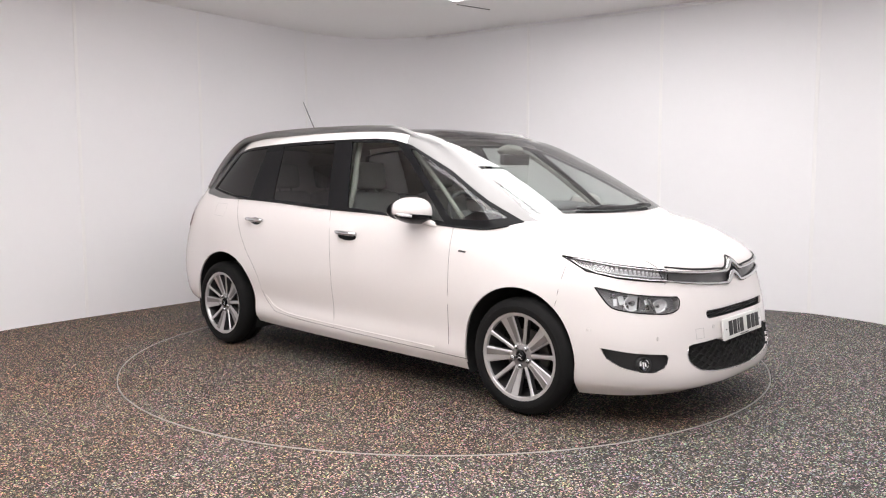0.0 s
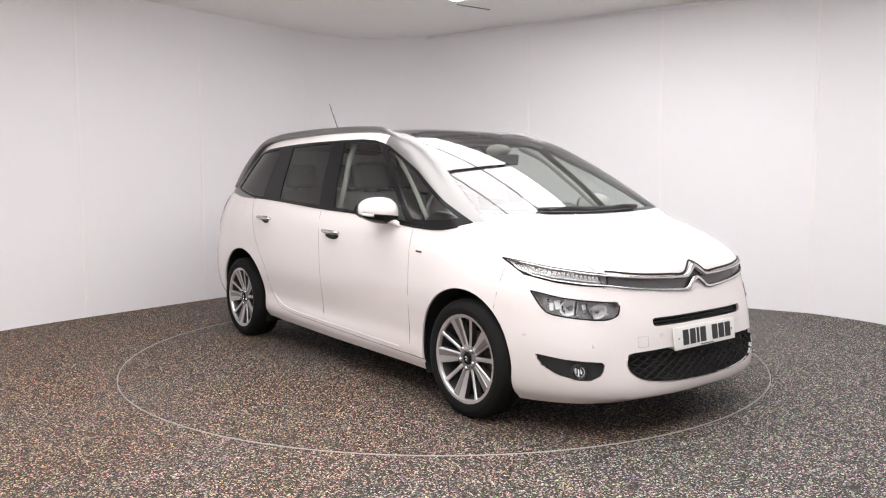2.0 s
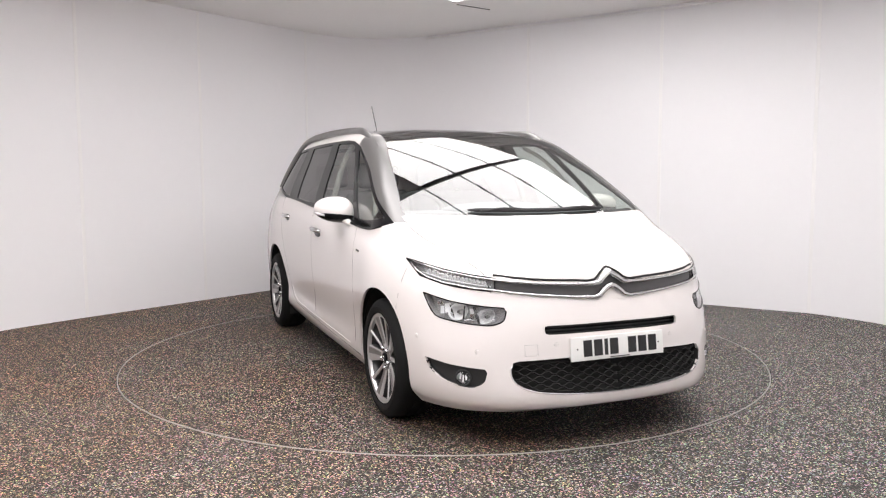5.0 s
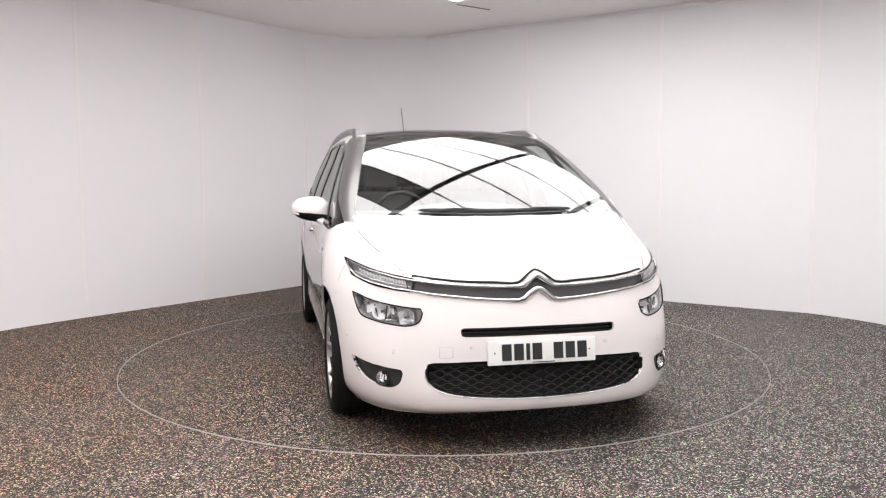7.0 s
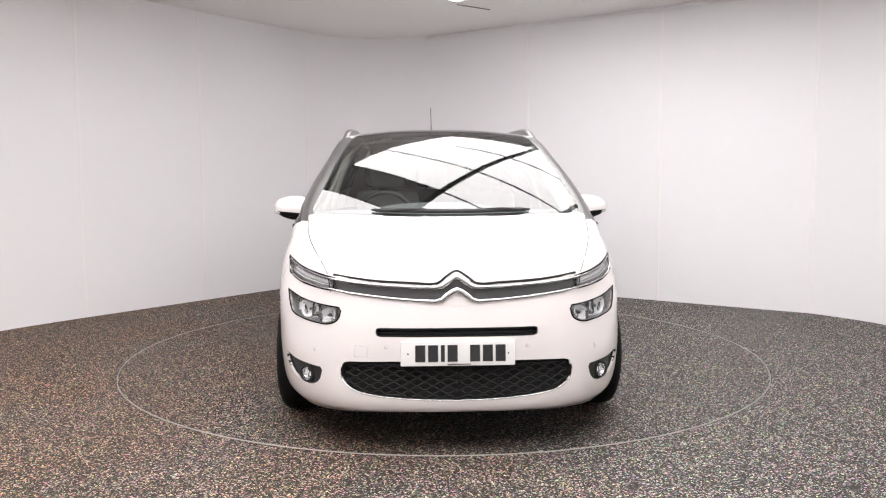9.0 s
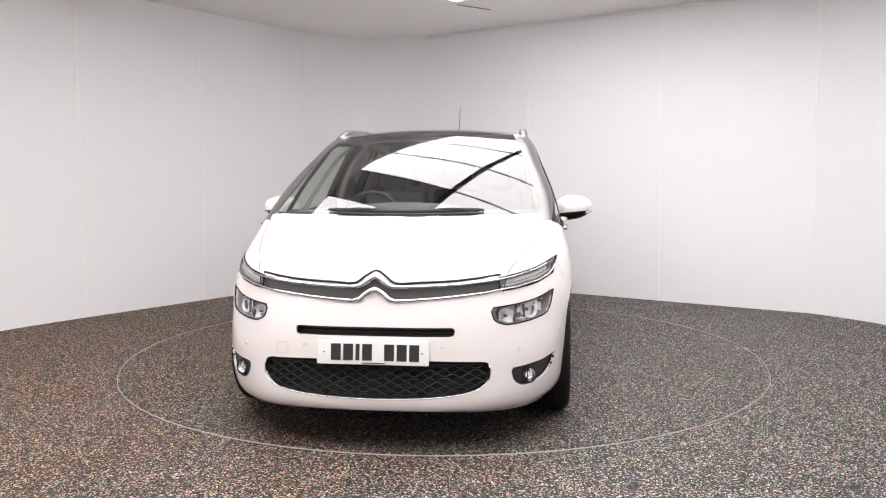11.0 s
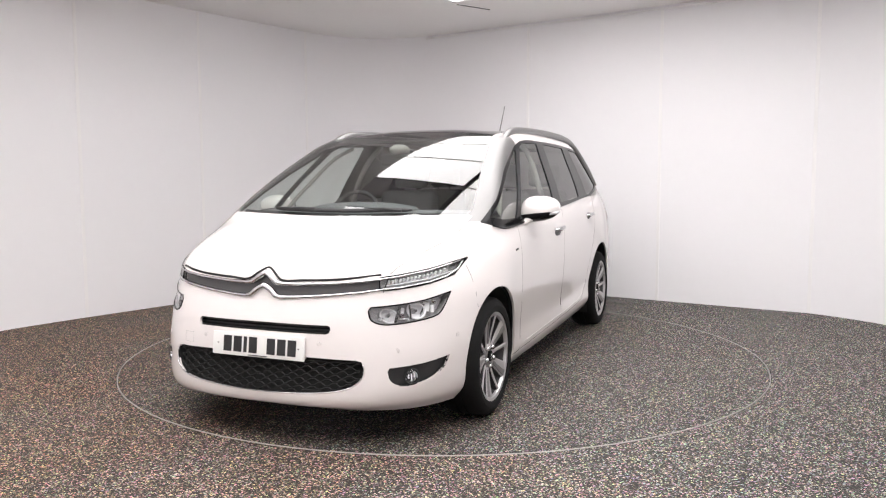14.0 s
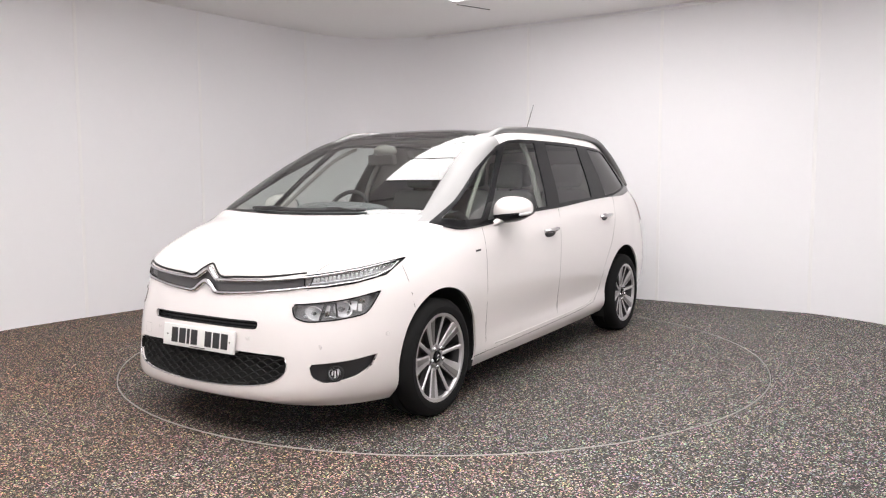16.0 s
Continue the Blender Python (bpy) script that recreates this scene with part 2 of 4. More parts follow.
def build_ceiling_light():
    """A grid of oblong luminous panels set askew in the ceiling; one panel is dark."""
    lamp = new("ceiling_light")
    tagged(lamp, "large luminous ceiling grid with one unlit panel", "ceiling light")
    place = pose(0.022, -0.075, CEIL, 0, 0, 54.1)
    step, deep = 0.582, 1.18
    # rows run from the back wall's side (1) to the open side (-2), which starts further forward; rows -1, -2 and the
    # far forward reach are unseen, added to brighten the car's front
    spans = {1: (-8, 3), 0: (-8, 3), -1: (-8, 3), -2: (-8, 0)}
    for row, (first, last) in spans.items():
        for j in range(first, last):
            bm = bmesh.new()
            box(bm, j * step + 0.012, (j + 1) * step - 0.012, (row - 1) * deep + 0.032, row * deep - 0.032, -0.024, -0.006, 0.003)
            bm.transform(place)
            dead = (j, row) == (-1, 1)
            part("diffuser", bm, DEAD_PANEL if dead else LIGHT, lamp, "unlit grey panel" if dead else "", smooth=False)
        for j in range(first, last + 1):
            bm = bmesh.new()
            box(bm, j * step - 0.011, j * step + 0.011, (row - 1) * deep + 0.031, row * deep - 0.031, -0.030, -0.002, 0.002)
            bm.transform(place)
            part("thin_bar", bm, BAR_GREY if first < j < last else WALL_JOINT, lamp, smooth=False)
        if row < 1:
            bm = bmesh.new()
            box(bm, first * step, last * step, row * deep - 0.030, row * deep + 0.030, -0.050, -0.002, 0.004)
            bm.transform(place)
            part("main_bar", bm, BAR_GREY, lamp, "thick grey dividing bar", smooth=False)


build_ceiling_light()


def build_ceiling_joint():
    bm = bmesh.new()
    box(bm, -0.21, 0.21, -0.006, 0.006, -0.006, 0.004, 0.001)
    bm.transform(pose(0.315, 2.36, CEIL, 0, 0, 36))
    tagged(part("ceiling_joint", bm, BAR_GREY, None, smooth=False), "short dark joint line in the ceiling", "trim", kind="structure")
    # slim cove strip where the wall meets the ceiling
    bm = bmesh.new()
    run = [(-0.2, 3.975), (0.96, 3.185), (2.22, 2.325), (3.43, 1.515)]
    tube(bm, [(x, y - 0.012, CEIL - 0.035) for x, y in run], 0.009, 6)
    tagged(part("trim", bm, WALL_JOINT, None), "slim white strip below the ceiling", "trim", kind="structure")


build_ceiling_joint()

from mathutils.bvhtree import BVHTree
from mathutils.interpolate import poly_3d_calc

# ---- the car: x to its left, y to its rear from the front axle, z up ----
car = new("car")
tagged(car, "white seven-seat people carrier with alloy wheels and black glass roof", "car")
OFFSET = Vector((-0.039, -1.383, 0.0))
SIGN = {"left": 1, "right": -1}


def line(xs, ys, zs):
    """One lengthwise line of the body, from the nose's centre round the corner and along the side to the tail's centre."""
    return np.array([xs, ys, zs], float).T


def body_lines():
    return [
        line((0, .30, .52, .68, .79, .85, .86, .86, .86, .85, .74, .50, 0), (-.79, -.78, -.72, -.58, -.34, .0, .5, 1.5, 2.4, 3.0, 3.45, 3.58, 3.62), (.185, .183, .178, .168, .16, .165, .185, .20, .225, .25, .28, .29, .29)),
        line((0, .30, .53, .71, .828, .90, .893, .890, .893, .895, .80, .55, 0), (-.865, -.85, -.79, -.63, -.41, .0, .5, 1.5, 2.4, 3.0, 3.50, 3.66, 3.70), (.215, .217, .222, .225, .23, .24, .25, .26, .28, .30, .34, .35, .35)),
        line((0, .30, .53, .72, .840, .925, .898, .884, .892, .909, .83, .57, 0), (-.848, -.835, -.785, -.64, -.45, .0, .5, 1.5, 2.4, 3.0, 3.52, 3.69, 3.74), (.40, .40, .40, .40, .40, .40, .40, .40, .41, .42, .45, .46, .46)),
        line((0, .30, .53, .72, .843, .934, .913, .903, .911, .92, .84, .58, 0), (-.825, -.814, -.757, -.605, -.42, .0, .5, 1.5, 2.4, 3.0, 3.52, 3.69, 3.74), (.58, .58, .58, .58, .58, .58, .58, .58, .59, .60, .62, .63, .63)),
        line((0, .30, .54, .72, .842, .930, .915, .910, .914, .916, .84, .58, 0), (-.787, -.776, -.715, -.555, -.375, .02, .5, 1.5, 2.4, 3.0, 3.48, 3.65, 3.70), (.72, .72, .715, .72, .73, .74, .74, .75, .76, .77, .79, .80, .80)),
        line((0, .30, .565, .72, .830, .908, .910, .906, .906, .904, .83, .57, 0), (-.755, -.744, -.675, -.50, -.275, .06, .5, 1.5, 2.4, 3.0, 3.42, 3.59, 3.64), (.825, .822, .815, .832, .862, .875, .88, .89, .90, .92, .95, .96, .96)),
        line((0, .30, .60, .74, .825, .884, .897, .896, .890, .880, .81, .56, 0), (-.47, -.45, -.36, -.22, -.10, .10, .5, 1.5, 2.4, 3.0, 3.37, 3.53, 3.58), (.985, .987, .976, .967, .960, .947, .955, .98, 1.00, 1.03, 1.06, 1.07, 1.07)),
        line((0, .30, .56, .72, .80, .865, .882, .872, .852, .835, .77, .54, 0), (-.13, -.115, -.07, -.03, .0, .10, .48, 1.5, 2.4, 2.98, 3.30, 3.47, 3.52), (1.062, 1.062, 1.060, 1.055, 1.040, 1.010, 1.012, 1.08, 1.12, 1.16, 1.17, 1.17, 1.17)),
        line((0, .30, .54, .705, .772, .815, .838, .83, .815, .80, .72, .50, 0), (.13, .145, .175, .215, .24, .32, .56, 1.5, 2.4, 2.93, 3.2, 3.38, 3.43), (1.222, 1.217, 1.205, 1.195, 1.187, 1.18, 1.16, 1.20, 1.225, 1.25, 1.26, 1.26, 1.27)),
        line((0, .30, .50, .645, .700, .73, .752, .748, .738, .725, .65, .46, 0), (.44, .45, .48, .515, .55, .62, .80, 1.5, 2.4, 2.85, 3.08, 3.24, 3.29), (1.390, 1.386, 1.376, 1.37, 1.37, 1.37, 1.37, 1.39, 1.40, 1.41, 1.41, 1.41, 1.42)),
        line((0, .30, .46, .56, .608, .637, .66, .662, .652, .64, .58, .42, 0), (.78, .79, .81, .835, .88, .95, 1.12, 1.6, 2.4, 2.78, 2.96, 3.10, 3.15), (1.530, 1.526, 1.520, 1.522, 1.53, 1.54, 1.555, 1.568, 1.565, 1.55, 1.54, 1.55, 1.56)),
        line((0, .28, .41, .48, .51, .53, .545, .55, .54, .52, .47, .32, 0), (1.05, 1.055, 1.08, 1.12, 1.17, 1.28, 1.40, 1.75, 2.35, 2.65, 2.78, 2.86, 2.9), (1.596, 1.592, 1.585, 1.582, 1.583, 1.588, 1.597, 1.61, 1.61, 1.60, 1.595, 1.60, 1.60)),
        line((0, .14, .2, .23, .25, .26, .27, .275, .27, .26, .23, .15, 0), (1.28, 1.28, 1.30, 1.33, 1.37, 1.43, 1.52, 1.80, 2.3, 2.52, 2.62, 2.66, 2.68), (1.618, 1.617, 1.616, 1.616, 1.616, 1.618, 1.621, 1.627, 1.627, 1.622, 1.618, 1.618, 1.618)),
        line((0,) * 13, (1.50, 1.5, 1.52, 1.54, 1.57, 1.60, 1.66, 1.85, 2.2, 2.34, 2.4, 2.42, 2.44), (1.627, 1.627, 1.627, 1.627, 1.628, 1.628, 1.629, 1.632, 1.632, 1.629, 1.628, 1.627, 1.627)),
    ]


def refine(p, n, mirror_start=False, mirror_end=False):
    """Cubic refinement along the first axis of an array (k, m, 3)."""
    k = len(p)
    flip = np.array([-1, 1, 1])
    first = p[1] * flip if mirror_start else 2 * p[0] - p[1]
    last = p[-2] * flip if mirror_end else 2 * p[-1] - p[-2]
    q = np.concatenate([first[None], p, last[None]])
    step = np.maximum(np.linalg.norm(np.diff(q, axis=0), axis=-1), 1e-4) ** 0.6
    tan = np.empty_like(p)
    for i in range(k):
        a, b = step[i][:, None], step[i + 1][:, None]
        tan[i] = ((q[i + 1] - q[i]) / a * b + (q[i + 2] - q[i + 1]) / b * a) / (a + b)
    out = []
    for i in range(k - 1):
        h = step[i + 1][:, None]
        for s in np.arange(n) / n:
            out.append(p[i] * (2 * s**3 - 3 * s**2 + 1) + tan[i] * h * (s**3 - 2 * s**2 + s) + p[i + 1] * (3 * s**2 - 2 * s**3) + tan[i + 1] * h * (s**3 - s**2))
    out.append(p[-1])
    return np.array(out)


def shell():
    """The left half of the body's skin."""
    rows = np.array(body_lines())
    rows[:8, 10:, 1] -= 0.05
    # the belt and the foot of the windscreen are a crease
    grid = np.concatenate([refine(rows[:8], 6)[:-1], refine(rows[7:], 6)])
    grid = refine(grid.transpose(1, 0, 2), 9, True, True).transpose(1, 0, 2)
    grid[:, 0, 0] = grid[:, -1, 0] = 0
    bm = bmesh.new()
    v = [[bm.verts.new(q) for q in r] for r in grid]
    for a, b in zip(v, v[1:]):
        for i in range(len(a) - 1):
            bm.faces.new((a[i], a[i + 1], b[i + 1], b[i]))
    bmesh.ops.remove_doubles(bm, verts=bm.verts[:], dist=0.0005)
    bmesh.ops.recalc_face_normals(bm, faces=bm.faces[:])
    bm.faces.ensure_lookup_table()
    far = max(bm.faces, key=lambda f: f.calc_center_median().x)
    if far.normal.x < 0:
        bmesh.ops.reverse_faces(bm, faces=bm.faces[:])
    return bm


def within(poly, a, b):
    hit = False
    for (x0, y0), (x1, y1) in zip(poly, poly[1:] + poly[:1]):
        if (y0 > b) != (y1 > b) and a < (x1 - x0) * (b - y0) / (y1 - y0) + x0:
            hit = not hit
    return hit


def faces_in(bm, poly, ax, keep):
    lo = [min(p[k] for p in poly) for k in (0, 1)]
    hi = [max(p[k] for p in poly) for k in (0, 1)]
    out = []
    for f in bm.faces:
        c = f.calc_center_median()
        if lo[0] <= c[ax[0]] <= hi[0] and lo[1] <= c[ax[1]] <= hi[1] and keep(c, f.normal) and within(poly, c[ax[0]], c[ax[1]]):
            out.append(f)
    return out


def score(bm, poly, ax, keep):
    """Cut the skin along a closed outline that is seen along one axis."""
    for p, q in zip(poly, poly[1:] + poly[:1]):
        lo = [min(p[k], q[k]) - 1e-4 for k in (0, 1)]
        hi = [max(p[k], q[k]) + 1e-4 for k in (0, 1)]
        near = []
        for f in bm.faces:
            vs = f.verts
            a = [v.co[ax[0]] for v in vs]
            if max(a) < lo[0] or min(a) > hi[0]:
                continue
            b = [v.co[ax[1]] for v in vs]
            if max(b) < lo[1] or min(b) > hi[1] or not keep(vs[0].co, f.normal):
                continue
            near.append(f)
        if not near:
            continue
        co, no = [0, 0, 0], [0, 0, 0]
        co[ax[0]], co[ax[1]] = p
        no[ax[0]], no[ax[1]] = q[1] - p[1], p[0] - q[0]
        if abs(no[ax[0]]) + abs(no[ax[1]]) < 1e-7:
            continue
        geom = near + list({e for f in near for e in f.edges}) + list({v for f in near for v in f.verts})
        bmesh.ops.bisect_plane(bm, geom=geom, dist=1e-5, plane_co=co, plane_no=Vector(no).normalized())


def strip(points, w):
    """A narrow closed outline along an open line."""
    p = [Vector(q) for q in points]
    a, b = [], []
    for i in range(len(p)):
        d = (p[min(i + 1, len(p) - 1)] - p[max(i - 1, 0)]).normalized()
        n = Vector((-d.y, d.x)) * w / 2
        a.append(tuple(p[i] + n))
        b.append(tuple(p[i] - n))
    return a + b[::-1]


def take(bm, faces):
    """Lift faces out of the skin into a mesh of their own."""
    out = bmesh.new()
    seen = {}
    for f in faces:
        vs = []
        for v in f.verts:
            if v not in seen:
                seen[v] = out.verts.new(v.co)
            vs.append(seen[v])
        out.faces.new(vs)
    bmesh.ops.delete(bm, geom=faces, context="FACES")
    return out


def both(bm):
    """Add the mirrored half and close the seam in the middle."""
    other = bm.copy()
    bmesh.ops.scale(other, vec=(-1, 1, 1), verts=other.verts[:])
    bmesh.ops.reverse_faces(other, faces=other.faces[:])
    me = bpy.data.meshes.new("half")
    other.to_mesh(me)
    other.free()
    bm.from_mesh(me)
    bpy.data.meshes.remove(me)
    bmesh.ops.remove_doubles(bm, verts=[v for v in bm.verts if abs(v.co.x) < 0.001], dist=0.0015)
    return bm


def mirrored(bm):
    other = bm.copy()
    bmesh.ops.scale(other, vec=(-1, 1, 1), verts=other.verts[:])
    bmesh.ops.reverse_faces(other, faces=other.faces[:])
    return other


def inset(bm, depth):
    """Sink a lifted patch by depth, with side walls up to the skin."""
    bm.normal_update()
    norms = {v: v.normal.copy() for v in bm.verts}
    edge = [e for e in bm.edges if e.is_boundary]
    rim = {v for e in edge for v in e.verts}
    rim_pos = {v: v.co.copy() for v in rim}
    for v in bm.verts:
        v.co = v.co - norms[v] * depth
    up = {v: bm.verts.new(rim_pos[v]) for v in rim}
    for e in edge:
        a, b = e.verts
        if abs(rim_pos[a].x) < 1e-4 and abs(rim_pos[b].x) < 1e-4:
            continue
        f = e.link_faces[0]
        loop = [l.vert for l in f.loops]
        i = loop.index(a)
        if loop[(i + 1) % len(loop)] == b:
            a, b = b, a
        bm.faces.new((a, b, up[b], up[a]))
    return bm


def skin_normal(p):
    """The smooth normal of the whole body's skin nearest to p."""
    q = Vector((abs(p.x), p.y, p.z))
    tree, cells, norms = skin_tree[0]
    hit, _, index, _ = tree.find_nearest(q)
    ids = cells[index]
    w = poly_3d_calc([norms[k][0] for k in ids], hit)
    n = Vector((0, 0, 0))
    for a, k in zip(w, ids):
        n += norms[k][1] * a
    if q.x < 0.002:
        n.x = 0
    if p.x < 0:
        n.x = -n.x
    return n.normalized()


def pane_normal(p):
    """The windscreen's own gentle curve: its lean eases upwards, its crown across is slight."""
    s, q = p.y - 0.45, p.x * p.x
    lean = 0.3898 - 0.2597 * s + 0.0842 * q - 0.047 * s * s + 0.0281 * q * s
    return Vector((p.x * (0.0955 - 0.0474 * s + 0.1117 * q), -math.sin(lean), math.cos(lean))).normalized()


def skin(name, bm, material, parent, label="", thick=0.012, crown=False):
    """A body panel with the skin's own normals and turned-in edges, at the car's place on the turntable."""
    bm.normal_update()
    norms = {v: skin_normal(v.co) for v in bm.verts}
    if crown:
        # the pane is crowned far less across than the body round it
        norms = {v: pane_normal(v.co) for v in bm.verts}
    if bm.faces and sum(f.normal.dot(norms[f.verts[0]]) for f in bm.faces if f.calc_area() > 1e-7) < 0:
        bmesh.ops.reverse_faces(bm, faces=bm.faces[:])
    if thick:
        edges = [e for e in bm.edges if e.is_boundary and not (abs(e.verts[0].co.x) < 1e-4 and abs(e.verts[1].co.x) < 1e-4)]
        for a, b in [tuple(e.verts) for e in edges]:
            ring = [bm.verts.new(q) for q in (a.co, b.co, b.co - norms[b] * thick, a.co - norms[a] * thick)]
            f = bm.faces.new(ring)
            f.normal_update()
            for v in ring:
                norms[v] = f.normal.copy() if f.normal.length > 0.5 else norms[a]
    order = [norms[v] for v in bm.verts]
    bm.transform(Matrix.Translation(OFFSET))
    ob = part(name, bm, material, parent, label)
    ob.data.normals_split_custom_set_from_vertices(order)
    return ob


def fit(name, bm, material, parent, label="", smooth=True, sharp=None):
    bm.transform(Matrix.Translation(OFFSET))
    ob = part(name, bm, material, parent, label, smooth)
    if sharp:
        ob.data.set_sharp_from_angle(angle=radians(sharp))
    return ob


def arc(cy, cz, r, a0, a1, n=20):
    return [(cy + r * math.cos(radians(a0 + (a1 - a0) * k / n)), cz + r * math.sin(radians(a0 + (a1 - a0) * k / n))) for k in range(n + 1)]


SIDE, FRONT, TOP = (1, 2), (0, 2), (0, 1)
on_side = lambda c, n: n.x > 0.25 and c.x > 0.5
on_nose = lambda c, n: c.y < -0.1 and n.y < -0.05 and c.z < 0.93
on_top = lambda c, n: n.z > 0.2 and c.z > 0.78

ARCH_F = [(y if y > 0.005 else 0.005 + (y - 0.005) * 0.90, z) for y, z in arc(0.005, 0.325, 0.372, 0, 180, 26)] + [(-0.318, 0.24), (-0.300, -0.1), (0.38, -0.1)]
ARCH_R = arc(2.80, 0.335, 0.388, 0, 180, 26) + [(2.40, -0.1), (3.19, -0.1)]
DLO = smooth_line([(0.02, 1.035), (0.18, 1.0), (0.49, 1.003), (1.04, 1.054), (1.58, 1.077), (2.24, 1.115), (2.70, 1.135), (3.06, 1.20)], 3) + \
    smooth_line([(2.90, 1.47), (2.80, 1.50), (2.485, 1.525), (1.69, 1.538), (1.150, 1.52), (0.970, 1.478)], 3) + [(0.590, 1.318), (0.27, 1.148)]
REAR_PILLAR = [(2.60, 1.118), (2.90, 1.128), (3.13, 1.160), (3.17, 1.19), (3.10, 1.36), (2.96, 1.56), (2.80, 1.56), (2.84, 1.47), (2.98, 1.22), (2.66, 1.14)]
GLASS_Q = [(0.12, 1.058), (0.28, 1.038), (0.505, 1.040), (0.545, 1.07), (0.765, 1.27), (0.970, 1.452), (0.945, 1.452), (0.60, 1.300), (0.28, 1.131)]
GLASS_F = [(0.56, 1.026), (1.0, 1.062), (1.40, 1.085), (1.545, 1.518), (1.18, 1.508), (1.08, 1.48), (0.80, 1.255)]
GLASS_R = [(1.60, 1.095), (2.23, 1.128), (2.30, 1.51), (1.72, 1.52)]
GLASS_T = [(2.52, 1.14), (2.70, 1.15), (3.03, 1.21), (2.86, 1.47), (2.78, 1.488), (2.50, 1.505)]
SEAM_A = smooth_line([(0.475, 1.0), (0.49, 0.8), (0.505, 0.45), (0.506, 0.262)], 4)
SEAM_B = smooth_line([(1.56, 1.078), (1.542, 0.8), (1.537, 0.5), (1.534, 0.285)], 4)
SEAM_C = smooth_line([(2.66, 1.13), (2.60, 0.95), (2.50, 0.76), (2.38, 0.60), (2.30, 0.42), (2.18, 0.325)], 4)
SEAM_SILL = smooth_line([(0.37, 0.25), (0.9, 0.262), (1.53, 0.283), (2.0, 0.305), (2.18, 0.325)], 3)
SEAM_BUMPER = smooth_line([(-0.262, 0.835), (-0.25, 0.76), (-0.225, 0.62)], 3)
BONNET = smooth_line([(0.572, -0.72), (0.644, -0.55), (0.722, -0.30), (0.762, -0.10), (0.772, 0.02)], 4)
LAMP_TOP = smooth_line([(0.842, 0.872), (0.74, 0.835), (0.63, 0.814), (0.571, 0.806)], 3) + smooth_line([(0.578, 0.748), (0.65, 0.753), (0.75, 0.769), (0.822, 0.80)], 3)
STRIP = smooth_line([(0.571, 0.806), (0.40, 0.788), (0.20, 0.777), (0.085, 0.775), (0.04, 0.802), (0.0, 0.826), (-0.04, 0.802)], 3) + smooth_line([(-0.045, 0.728), (0.0, 0.748), (0.045, 0.728), (0.085, 0.700), (0.20, 0.706), (0.40, 0.724), (0.578, 0.748)], 3)
LAMP_LOW = smooth_line([(0.825, 0.722), (0.74, 0.692), (0.62, 0.676), (0.548, 0.672)], 3) + smooth_line([(0.540, 0.655), (0.555, 0.615), (0.60, 0.593), (0.66, 0.592), (0.74, 0.602), (0.797, 0.622), (0.815, 0.67)], 3)
FOG = smooth_line([(0.838, 0.420), (0.76, 0.40), (0.64, 0.390)], 3) + smooth_line([(0.632, 0.375), (0.645, 0.33), (0.68, 0.302), (0.73, 0.302), (0.79, 0.325), (0.825, 0.37)], 3)
SLOT = [(-0.1, 0.588), (0.36, 0.588), (0.374, 0.583), (0.377, 0.568), (0.372, 0.553), (0.355, 0.547), (-0.1, 0.547)]
BONNET_FRONT = smooth_line([(-0.05, 0.828), (0.0, 0.842), (0.045, 0.820), (0.09, 0.788), (0.20, 0.790), (0.40, 0.800), (0.575, 0.820)], 3)
GRILLE = [(-0.1, 0.437), (0.3, 0.437), (0.50, 0.432)] + smooth_line([(0.528, 0.425), (0.54, 0.385), (0.53, 0.345), (0.49, 0.31), (0.42, 0.288), (0.25, 0.270), (0.0, 0.262), (-0.1, 0.262)], 3)


skin_tree = []


